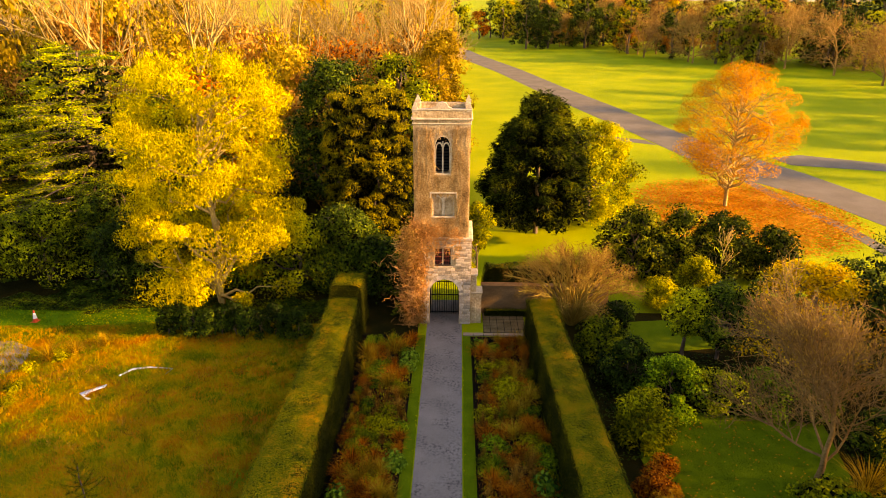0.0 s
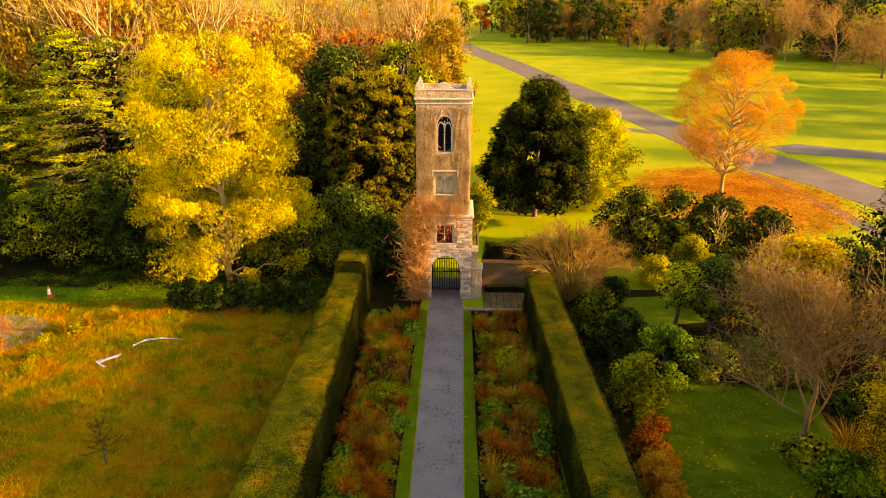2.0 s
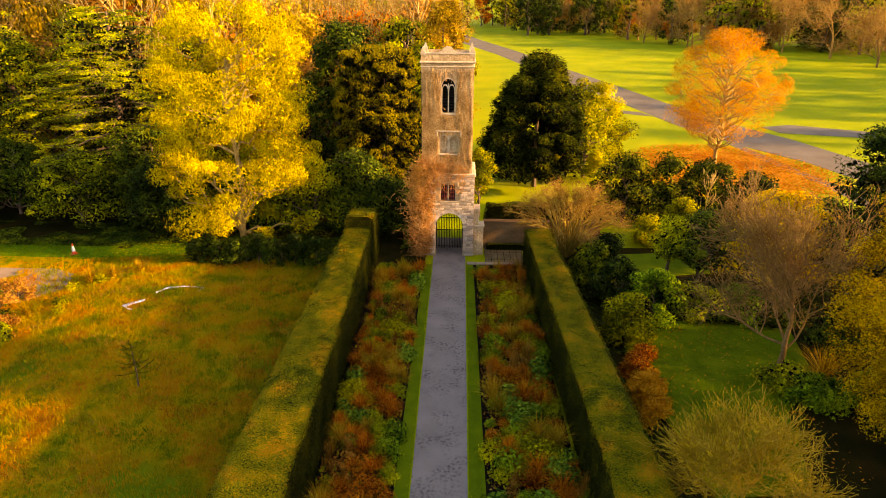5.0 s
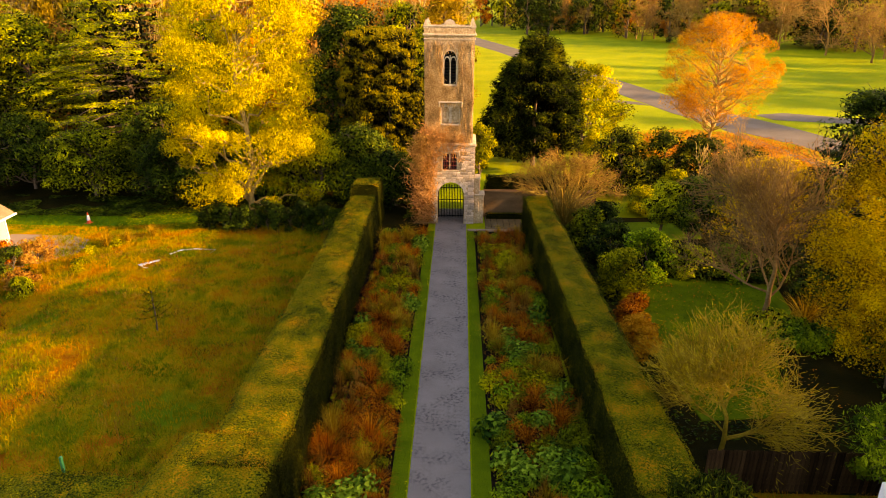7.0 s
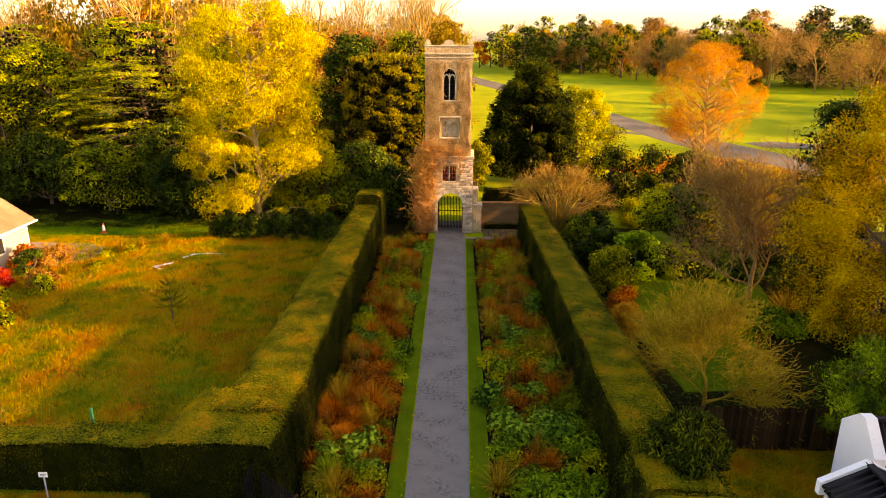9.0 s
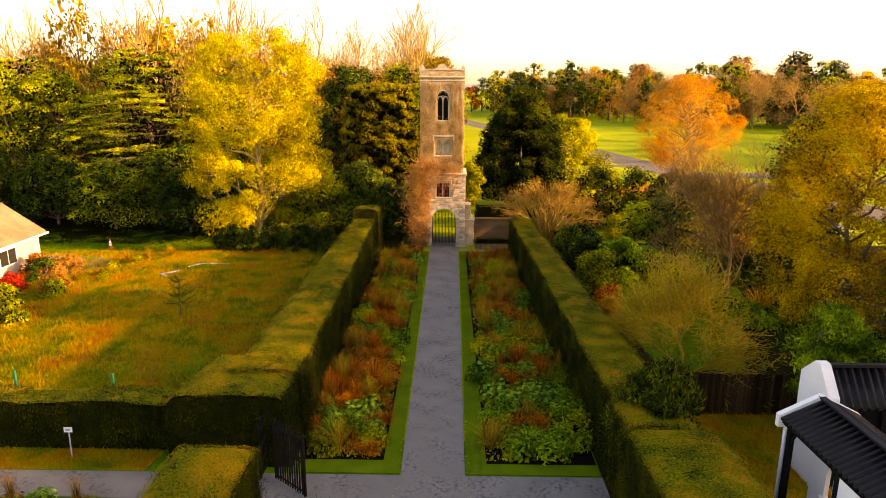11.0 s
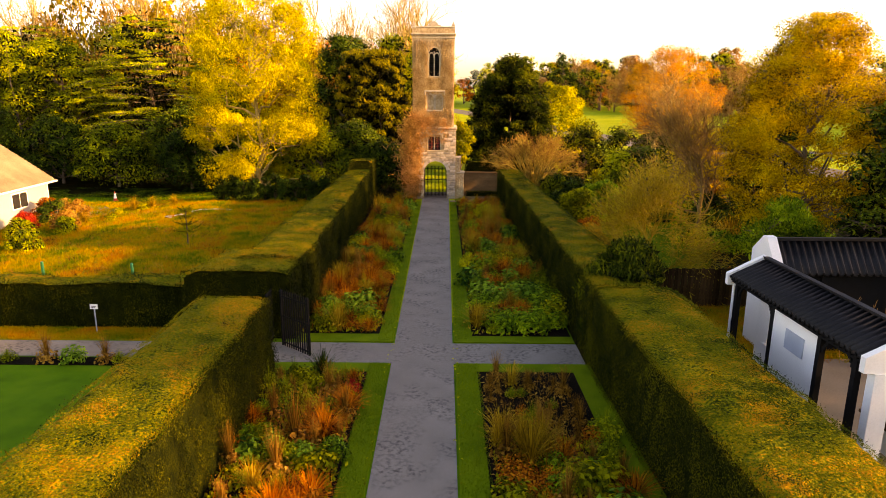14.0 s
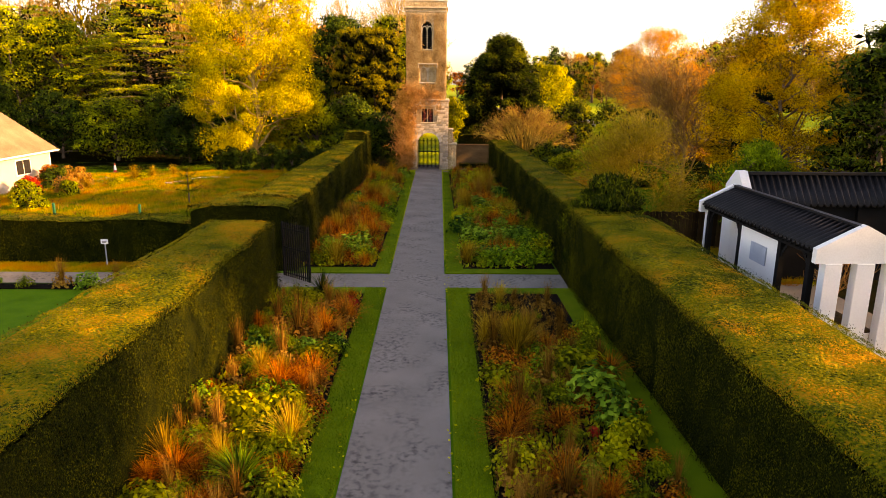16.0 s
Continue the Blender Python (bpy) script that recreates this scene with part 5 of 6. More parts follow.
part("pavement", boxes((-0.3, 6.8, 0.05, 4.2, 0, 0.06)), "paleconcrete", pav)
part("eave_beam", boxes((0.05, PL - 0.05, 0.08, 0.2, EZ - 0.18, EZ - 0.06)), "blacktimber", pav)
for k in range(30):
    part("bracket", boxes((0.12 + k * 0.2, 0.15 + k * 0.2, 0.0, 0.2, EZ - 0.10, EZ - 0.06)), "blacktimber", pav)
for xp, d in ((2.30, -1), (2.30, 1), (4.42, 1), (5.72, -1), (0.22, 1)):
    bm = bmesh.new()
    for k in range(6):
        t0, t1 = k / 6, (k + 1) / 6
        box(bm, xp + d * (0.07 + 0.32 * t0), xp + d * (0.07 + 0.32 * t1) + 0.001 * d, 0.18, 0.22, EZ - 0.18 - 0.36 * (1 - t0) ** 1.8 - 0.02, EZ - 0.18 - 0.36 * (1 - t1) ** 1.8 + 0.02)
    part("brace", bm, "blacktimber", pav)

hall = empty("black_roofed_hall", 10.85, -0.6, 0, "long low hall with a black ribbed roof and white gable", "building")
HL, HR, HE = 14.0, 0.75, 2.62
a = sheet_roof("roof_slope", HL, HR, 0.92, "blackroof", hall, 0.22)
a.matrix_local = pose(0.3, 0, HE)
b = sheet_roof("roof_slope", HL, HR, 0.92, "blackroof", hall, 0.22)
b.matrix_local = pose(HL + 0.3, 2 * HR, HE, 0, 0, 180)
part("ridge", boxes((0.25, HL + 0.3, HR - 0.08, HR + 0.08, HE + 0.93, HE + 1.02)), "blackroof", hall)
bm = bmesh.new()
pts = [(0.02, 0), (2 * HR - 0.02, 0), (2 * HR + 0.02, HE + 0.1), (2 * HR + 0.02, HE + 0.5), (HR + 0.12, HE + 1.06), (HR - 0.12, HE + 1.06), (-0.02, HE + 0.3), (-0.02, HE - 0.1)]
v0 = [bm.verts.new((0, y, z)) for y, z in pts]
v1 = [bm.verts.new((0.3, y, z)) for y, z in pts]
bm.faces.new(v0), bm.faces.new(v1[::-1])
for k in range(8):
    bm.faces.new((v0[k], v0[(k + 1) % 8], v1[(k + 1) % 8], v1[k]))
part("gable_wall", bm, "white", hall, "white rendered gable wall")
part("front_wall", boxes((0.3, HL + 0.3, 0.22, 0.32, 0, HE + 0.2)), "blacktimber", hall, "plain black front wall under the roof")
part("back_wall", boxes((0.3, HL + 0.3, 2 * HR - 0.3, 2 * HR - 0.15, 0, HE + 0.1)), "white", hall)
for k in range(6):
    part("post", boxes((1.6 + 2.3 * k, 1.72 + 2.3 * k, 0.06, 0.18, 0, HE)), "blacktimber", hall)

bare_tree("red_twig_shrub", 13.4, -2.0, 2.3, "bare red-twigged shrub before the black hall", "tangle", 116, kids=(5, 4, 3), spread=0.8, trunk=0.04, lift=0.25, clear=0.12, tip=0.007, category="shrub", stems=4, lean=0.35)

# ---- fence ----
fence = empty("plank_fence", 8.0, 4.1, 0, "dark weathered vertical-board garden fence", "fence")
for z in (0.4, 1.2):
    part("rail", boxes((0, 5.8, 0.03, 0.09, z, z + 0.08)), "plank", fence)
pm = None
for k in range(46):
    if pm is None:
        o = part("plank", boxes((0, 0.115, -0.01, 0.012, 0.02, 1.5)), "plank", fence)
        pm = o.data
    else:
        o = new("plank", pm)
        o.parent = fence
    o.location = (0.127 * k, 0.008 * (k % 2), 0.02 * math.sin(k * 2.3))

# ---- bungalow ----
bung = empty("bungalow", -25.7, 24.2, -0.42, "low cream bungalow with a buff tiled gabled roof", "house")
BW, BL, BH, BR = 8.6, 16.0, 2.27, 5.2
bm = boxes((-BW + 0.45, -0.45, -BL + 0.5, -0.35, 0, BH))
v = [bm.verts.new(p) for p in ((-0.45, -0.35, BH), (-BW + 0.45, -0.35, BH), (-BW / 2, -0.35, BR - 0.3))]
bm.faces.new(v)
part("wall", bm, "cream", bung)
bm = bmesh.new()
for sx in (0, 1):
    pr = [(0, BH), (-BW / 2, BR), (-BW / 2, BR - 0.12), (0, BH - 0.12)]
    pr = [(x if not sx else -BW - x, z) for x, z in pr]
    v0 = [bm.verts.new((x, 0.0, z)) for x, z in pr]
    v1 = [bm.verts.new((x, -BL, z)) for x, z in pr]
    bm.faces.new(v0), bm.faces.new(v1[::-1])
    for k in range(4):
        bm.faces.new((v0[k], v0[(k + 1) % 4], v1[(k + 1) % 4], v1[k]))
roof = part("roof", bm, "tiles", bung)
n = 16
for k in range(n):
    t = (k + 0.5) / n
    o = boxes((-0.165, 0.165, -BL, -0.01, -0.012, 0.022))
    bmesh.ops.transform(o, matrix=pose(-t * BW / 2, 0, BH + t * (BR - BH) + 0.025, 0, math.degrees(math.atan2(BR - BH, BW / 2)) + 6, 0), verts=o.verts[:])
    part("tile_course", o, "tiles", roof)
part("gutter", boxes((-0.02, 0.10, -BL, 0.05, BH - 0.10, BH + 0.0)), "white", bung)
part("downpipe", boxes((-0.45, -0.37, -0.44, -0.36, 0, BH - 0.1)), "white", bung)
for y in (-2.6, -6.0, -9.5):
    w = part("window", boxes((-0.45, -0.40, y - 1.6, y, 0.9, 1.95)), "white", bung)
    for q in (0.08, 0.83):
        part("pane", boxes((-0.40, -0.39, y - q - 0.7, y - q, 0.98, 1.87)), "louvre", w, "dark window glass")

# ---- small things ----
cone = empty("traffic_cone", -24.2, 29.0, -0.42, "orange and white traffic cone on the grass", "traffic cone")
part("base", boxes((-0.2, 0.2, -0.2, 0.2, 0, 0.04)), "orangeplastic", cone, bevel=0.008)
for z0, z1, r0, r1, m in ((0.04, 0.22, 0.15, 0.115, "orangeplastic"), (0.22, 0.58, 0.115, 0.06, "whiteplastic"), (0.58, 0.75, 0.06, 0.03, "orangeplastic")):
    bm = bmesh.new()
    bmesh.ops.create_cone(bm, cap_ends=True, segments=16, radius1=r0, radius2=r1, depth=z1 - z0, matrix=pose(0, 0, (z0 + z1) / 2))
    part("band", bm, m, cone)
sign = empty("plant_sign", -11.12, 0.75, 0, "small white sign on a thin metal post", "sign")
part("post", boxes((-0.015, 0.015, -0.015, 0.015, 0, 0.95)), "plaque", sign)
part("board", boxes((-0.13, 0.13, -0.025, -0.016, 0.85, 1.02)), "whiteplastic", sign)
part("lettering", boxes((-0.08, 0.08, -0.029, -0.026, 0.93, 0.945), (-0.08, 0.04, -0.029, -0.026, 0.895, 0.91)), "iron", sign)
RIBBONS = (([(-16.4, 20.45), (-17.0, 20.85), (-16.75, 21.2), (-16.2, 21.6)], (0.09, 0.2, 0.11)), ([(-16.0, 22.5), (-15.6, 23.1), (-14.8, 23.3), (-13.6, 23.2), (-13.75, 22.7)], (0.05, 0.075, 0.045, 0.025)))
for pts, wide in RIBBONS:
    wide = list(wide) + [wide[-1]]
    V = []
    for (ax, ay), w, (bx, by) in zip(pts, wide, pts[1:] + [pts[-1]]):
        d = Vector((bx - ax, by - ay, 0))
        d = d.normalized() if d.length else Vector((1, 0, 0))
        V += [(ax - d.y * -w, ay - d.x * w, ground_z(ax, ay) + 0.08), (ax + d.y * -w, ay + d.x * w, ground_z(ax, ay) + 0.10)]
    V = V + [(x, y, z + 0.02) for x, y, z in V]
    n = len(pts) * 2
    Q = []
    for m in range(0, n - 2, 2):
        Q += [(m, m + 2, m + 3, m + 1), (n + m, n + m + 1, n + m + 3, n + m + 2), (m, n + m, n + m + 2, m + 2), (m + 1, m + 3, n + m + 3, n + m + 1)]
    tagged(raw("white_ribbon", V, Q, "whiteplastic", None, "crumpled white ribbon lying on the meadow"), category="ribbon")
# young monkey puzzle
mp = empty("young_conifer", -12.85, 13.5, 0, "young open-branched conifer in the meadow", "tree")
r = np.random.default_rng(9)
raw("trunk", *tubes([(bent((0, 0, 0), (0.05, 0, 2.4), r, 5, 0.02), np.linspace(0.05, 0.02, 5))]), "bark", mp)
for z in (0.9, 1.35, 1.8, 2.2):
    for k in range(6):
        a = k * 1.047 + z
        ln = bent((0, 0, z), (math.cos(a) * (1.4 - 0.42 * z), math.sin(a) * (1.4 - 0.42 * z), z + 0.28), r, 5, 0.05, -0.12)
        P = np.concatenate([ln[m] + (ln[m + 1] - ln[m]) * r.uniform(0, 1, (45, 1)) for m in range(4)]) + r.normal(size=(180, 3)) * 0.035
        raw("branch", *merge([tubes([(ln, np.linspace(0.022, 0.01, 5))], 4), leaf_quads(P, unit(r.normal(size=P.shape)), 0.07, 0.02, r)]), "l_bronze", mp)
mp.scale = (0.82, 0.82, 0.82)
for i, (x, y) in enumerate(((-13.9, 2.7), (-10.6, 2.6), (-17.6, 3.1))):
    tb = tagged(part("tree_guard", boxes((-0.04, 0.04, -0.04, 0.04, 0, 1.95 if i < 2 else 0.9)), "greenplastic", None, "green plastic tube round a sapling", bevel=0.01), category="tree guard")
    tb.location = (x, y, ground_z(x, y))
# ragged row of shrubs behind the meadow
for i in range(11):
    leafy_tree("row_shrub", -15.3 + 0.74 * i, 26.9 + 0.15 * math.sin(i * 1.7), 0.15, 1.55 + 0.3 * ((i * 7) % 3) / 2, 0.5, 0.5, "l_dark", "ragged upright shrub in a row behind the meadow", "shrub", n=16, size=0.3, per=130, leaf_len=0.13, leaf_wid=0.07, seed=200 + i, shape="column", trunk=0.04, limbs=6, group="shrub row")
for i, (x, y, zh, rr, leaf) in enumerate(((-24.0, 20.5, 1.3, 1.0, "l_dark"), (-25.0, 21.6, 1.3, 0.8, "l_rust"), (-23.6, 22.2, 1.2, 0.9, "l_brown"), (-21.6, 17.6, 0.9, 0.5, "l_olive"),
                                          (-22.2, 18.6, 0.9, 0.9, "l_brown"), (-23.0, 15.5, 1.2, 0.9, "l_olive"), (-24.4, 18.3, 1.0, 0.6, "l_red"), (-21.2, 13.2, 1.0, 0.8, "l_olive"))):
    leafy_tree("garden_shrub", x, y, 0.1, zh, rr, rr, leaf, "small autumn-coloured shrub beside the bungalow", "shrub", n=18, size=0.34, per=140, leaf_len=0.12, leaf_wid=0.06, seed=220 + i, shape="dome", trunk=0.04, limbs=6, base=ground_z(x, y))


# ---- border plants ----
def blades(n, h, spread, width, r, droop=0.7, segs=3):
    """Arching grass blades from one root."""
    a = r.uniform(0, 2 * math.pi, n)
    L = h * r.uniform(0.6, 1.15, n)
    out = r.uniform(0.1, 1.0, n) * spread
    base = np.stack([np.cos(a), np.sin(a), 0 * a], 1) * (0.12 * spread * r.uniform(0, 1, n))[:, None]
    dirv = np.stack([np.cos(a), np.sin(a), 0 * a], 1)
    side = np.stack([-np.sin(a), np.cos(a), 0 * a], 1)
    V = []
    for k in range(segs + 1):
        t = k / segs
        c = base + dirv * (out * t ** 1.6)[:, None] + np.array([0, 0, 1.0]) * (L * (t - droop * 0.5 * (out / spread) * t * t))[:, None]
        w = width * (1 - t * 0.85)
        V += [c - side * w, c + side * w]
    V = np.stack(V, 1).reshape(-1, 3)
    k = 2 * (segs + 1)
    Q = np.concatenate([np.array([2 * s, 2 * s + 1, 2 * s + 3, 2 * s + 2])[None] + (np.arange(n) * k)[:, None] for s in range(segs)])
    return V, Q


def mound(n, h, rad, size, r, wid=0.6):
    d = unit(r.normal(size=(n, 3)))
    d[:, 2] = np.abs(d[:, 2])
    P = d * np.array([rad, rad, h]) * r.uniform(0.45, 1.0, (n, 1)) + np.array([0, 0, 0.02])
    return leaf_quads(P, unit(d + 0.5 * r.normal(size=d.shape) + np.array([0, 0, 0.4])), size, size * wid, r)


KINDS = {}
for i, (key, name, leaf, label, make) in enumerate((
        ("rust", "ornamental_grass", "l_rust", "tuft of rust-red withered ornamental grass", lambda q: merge([blades(320, 0.66, 0.68, 0.008, q, 1.0), mound(110, 0.40, 0.42, 0.11, q, 0.35)])),
        ("straw", "ornamental_grass", "l_straw", "arching straw-coloured ornamental grass", lambda q: merge([blades(200, 0.8, 0.7, 0.010, q), mound(60, 0.35, 0.4, 0.13, q, 0.3)])),
        ("brown", "withered_perennial", "l_brown", "brown withered perennial with seed stalks", lambda q: merge([blades(170, 1.05, 0.36, 0.006, q, 0.15), mound(170, 0.4, 0.4, 0.12, q)])),
        ("green", "leafy_perennial", "l_green", "low clump of fresh green leaves", lambda q: mound(400, 0.55, 0.5, 0.125, q, 0.45)),
        ("teal", "leafy_perennial", "l_teal", "clump of large blue-green leaves", lambda q: mound(280, 0.66, 0.55, 0.19, q, 0.5)),
        ("lime", "border_shrub", "l_lime", "rounded lime-green shrub in the border", lambda q: mound(520, 0.55, 0.55, 0.09, q)),
        ("olive", "border_shrub", "l_olive", "loose olive-green perennial in the border", lambda q: merge([mound(360, 0.5, 0.5, 0.115, q, 0.5), blades(60, 0.85, 0.4, 0.006, q)])),
        ("gold", "leafy_perennial", "l_lime", "clump of large yellow-green leaves", lambda q: mound(300, 0.45, 0.5, 0.14, q, 0.55)),
        ("sedum", "border_shrub", "l_rust", "russet domed plant in the border", lambda q: mound(520, 0.5, 0.5, 0.08, q)),
        ("red", "red_shrub", "l_red", "bright red-leaved plant in the border", lambda q: mound(160, 0.4, 0.3, 0.11, q)),
        ("strap", "strap_leaf_plant", "l_green", "clump of arching green strap leaves", lambda q: merge([blades(190, 0.72, 0.62, 0.02, q, 1.0), mound(60, 0.3, 0.35, 0.14, q, 0.4)])),
        ("flax", "spiky_plant", "l_dark", "spiky dark green plant with strap leaves", lambda q: blades(110, 1.0, 0.7, 0.02, q, 0.9)))):
    q = np.random.default_rng(300 + i)
    KINDS[key] = [tagged(raw(name, *make(q), leaf, None, label), category="plant", group="border plants") for _ in range(2)]
USED = set()


def put_plant(key, x, y, s=1.0, h=1.0):
    k = int(r.integers(0, 2))
    ob = KINDS[key][k]
    m = Matrix.LocRotScale((x, y, 0.03), Euler((0, 0, r.uniform(0, 6.28))), (s, s, s * h))
    if (key, k) in USED:
        return copy_thing(ob, m)
    USED.add((key, k))
    ob.matrix_basis = m
    return ob


r = np.random.default_rng(17)
MIXL = (("straw", 0.14), ("rust", 0.17), ("brown", 0.13), ("sedum", 0.09), ("olive", 0.17), ("lime", 0.13), ("green", 0.12), ("teal", 0.05))
MIXB = (("straw", 0.03), ("rust", 0.08), ("brown", 0.22), ("sedum", 0.09), ("olive", 0.26), ("gold", 0.20), ("green", 0.10), ("teal", 0.02))
MIXR = (("straw", 0.08), ("rust", 0.16), ("brown", 0.14), ("sedum", 0.1), ("olive", 0.15), ("lime", 0.14), ("green", 0.16), ("teal", 0.08))
MIXG = (("straw", 0.05), ("rust", 0.11), ("brown", 0.10), ("sedum", 0.06), ("olive", 0.22), ("lime", 0.08), ("green", 0.21), ("teal", 0.17))
MIXD = (("straw", 0.02), ("rust", 0.10), ("brown", 0.34), ("olive", 0.22), ("green", 0.07), ("gold", 0.10), ("sedum", 0.15))
MIXS = (("brown", 0.5), ("olive", 0.35), ("sedum", 0.15))


def fill_bed(x0, x1, y0, y1, mix, n, keep=(), big=1.0):
    """Plants in drifts of one kind, with a few strays between."""
    names, odds = [m[0] for m in mix], np.array([m[1] for m in mix]) / sum(m[1] for m in mix)
    drifts = [(r.uniform(x0, x1), r.uniform(y0, y1), str(r.choice(names, p=odds))) for _ in range(max(3, int((x1 - x0) * (y1 - y0) / 0.85)))]
    done = [(p[1], p[2]) for p in keep]
    for key, x, y, s in keep:
        put_plant(key, x, y, s)
    tries = 0
    while len(done) < n and tries < 6000:
        tries += 1
        x, y = r.uniform(x0, x1), r.uniform(y0, y1)
        if all((x - a) ** 2 + (y - b) ** 2 > 0.13 * big ** 2 for a, b in done):
            done.append((x, y))
            key = min(drifts, key=lambda d: (d[0] - x) ** 2 + (d[1] - y) ** 2)[2] if r.uniform() < 0.68 else str(r.choice(names, p=odds))
            put_plant(key, x, y, big * r.uniform(0.5, 1.05), r.uniform(0.8, 1.25))


UPPER_LEFT = (("straw", -3.6, 24.2, 1.2), ("straw", -2.6, 25.2, 1.2), ("rust", -3.7, 22.1, 1.0), ("rust", -2.2, 22.5, 1.0), ("lime", -2.75, 18.6, 1.3), ("lime", -2.1, 18.4, 1.0), ("rust", -3.5, 16.3, 1.2), ("rust", -2.6, 16.5, 1.0),
              ("straw", -3.05, 15.0, 1.1), ("teal", -3.75, 14.3, 1.0), ("rust", -2.4, 12.6, 1.1), ("rust", -3.3, 12.2, 1.2), ("red", -2.1, 12.9, 0.8), ("rust", -3.3, 10.3, 1.1), ("olive", -2.4, 10.9, 0.9), ("rust", -2.4, 8.5, 1.1),
              ("rust", -3.3, 7.4, 1.1), ("rust", -2.4, 6.0, 1.6), ("rust", -2.0, 5.5, 1.2), ("rust", -3.6, 5.0, 1.4), ("rust", -2.9, 4.9, 1.2), ("teal", -2.3, 3.7, 1.1), ("teal", -2.8, 3.4, 1.0), ("teal", -3.6, 3.0, 1.0), ("strap", -3.3, 2.0, 1.1), ("lime", -1.95, 1.8, 0.8), ("sedum", -2.5, 1.25, 0.7))
UPPER_RIGHT = (("rust", 2.0, 25.0, 1.3), ("rust", 2.9, 24.6, 1.2), ("lime", 2.05, 19.6, 1.2), ("rust", 2.0, 18.1, 1.2), ("rust", 2.7, 18.2, 1.0), ("straw", 3.9, 20.5, 1.3), ("straw", 3.2, 19.8, 1.1), ("teal", 4.1, 14.8, 1.3), ("rust", 3.3, 13.2, 1.4), ("rust", 2.8, 14.5, 1.1),
               ("rust", 4.0, 12.8, 1.1), ("straw", 2.3, 12.0, 1.0), ("strap", 2.3, 16.2, 0.8), ("brown", 3.6, 25.4, 1.2))
CROSSING = (("gold", 2.2, 8.4, 1.0), ("rust", 3.2, 8.0, 1.1), ("teal", 4.0, 8.6, 1.0), ("teal", 2.2, 5.0, 1.2), ("teal", 2.7, 4.4, 1.2), ("green", 2.3, 3.9, 1.1), ("teal", 4.0, 4.3, 1.2), ("green", 4.3, 3.5, 1.2), ("straw", 3.2, 3.2, 0.9), ("rust", 3.5, 2.8, 1.0), ("flax", 4.3, 2.8, 0.8),
            ("green", 2.4, 1.7, 1.3), ("green", 2.85, 2.2, 1.1), ("rust", 2.9, 6.2, 1.0), ("gold", 3.3, 5.6, 1.1))
LOWER_LEFT = (("flax", -2.84, -2.65, 1.0), ("red", -1.85, -3.6, 0.9), ("rust", -1.9, -3.05, 0.7), ("brown", -2.4, -5.4, 1.5), ("brown", -2.8, -6.4, 1.4), ("rust", -2.2, -6.0, 1.3), ("straw", -3.3, -8.2, 0.8), ("straw", -2.7, -8.5, 0.7), ("rust", -2.0, -8.6, 1.1), ("gold", -2.8, -10.4, 1.2),
              ("gold", -3.4, -10.0, 1.1), ("gold", -2.3, -10.0, 1.0), ("strap", -2.5, -12.6, 1.1), ("straw", -1.95, -11.3, 0.9), ("brown", -3.6, -5.2, 1.0), ("green", -3.7, -11.6, 1.0))
LOWER_RIGHT = (("lime", 2.2, -12.2, 1.2), ("rust", 2.85, -12.6, 1.1), ("teal", 4.1, -9.5, 1.3), ("gold", 4.1, -8.0, 1.3), ("gold", 3.6, -7.8, 1.1), ("green", 3.1, -8.2, 0.9), ("straw", 2.5, -6.4, 1.0), ("rust", 3.4, -7.0, 0.9), ("teal", 4.3, -10.4, 1.0), ("brown", 2.4, -10.0, 1.0), ("red", 3.7, -10.9, 0.5))
fill_bed(-4.0, -1.7, 1.0, 26.6, MIXL, 205, UPPER_LEFT, 1.12)
fill_bed(1.8, 4.85, 0.9, 9.0, MIXG, 62, CROSSING, 1.3)
fill_bed(1.8, 4.5, 9.2, 26.5, MIXR, 150, UPPER_RIGHT, 1.15)
fill_bed(-4.1, -1.8, -15.5, -2.6, MIXB, 150, LOWER_LEFT, 1.05)
fill_bed(1.9, 4.3, -5.8, -2.5, MIXS, 24, (("straw", 2.6, -3.1, 0.8),), 0.8)
fill_bed(1.9, 4.7, -15.5, -5.8, MIXD, 104, LOWER_RIGHT, 1.05)


for key in KINDS:
    for k in (0, 1):
        if (key, k) not in USED:
            KINDS[key][k].matrix_basis = Matrix.LocRotScale((-2.6 - 0.5 * k, -12.9 - 0.3 * len(USED) % 2, 0.03), None, (0.7, 0.7, 0.7))
            USED.add((key, k))


for key, x, s in (("teal", -13.8, 0.9), ("brown", -11.4, 1.0), ("teal", -10.6, 0.8), ("olive", -12.6, 0.7), ("brown", -9.6, 0.9), ("green", -14.5, 0.8), ("olive", -9.2, 0.6)):
    put_plant(key, x, -1.68, s)
put_plant("straw", 16.3, 15.0, 1.7)
put_plant("straw", 15.6, 14.5, 1.3)
for key, x, y, s in (("gold", -20.8, 21.6, 1.0), ("straw", -20.6, 24.3, 1.3), ("gold", -20.2, 24.6, 1.2), ("straw", -19.6, 25.0, 1.1), ("gold", -21.3, 23.6, 1.0), ("straw", -18.4, 25.8, 0.9), ("straw", -21.9, 20.3, 1.1), ("lime", -20.4, 20.6, 0.8)):
    put_plant(key, x, y, s).location.z = ground_z(x, y)


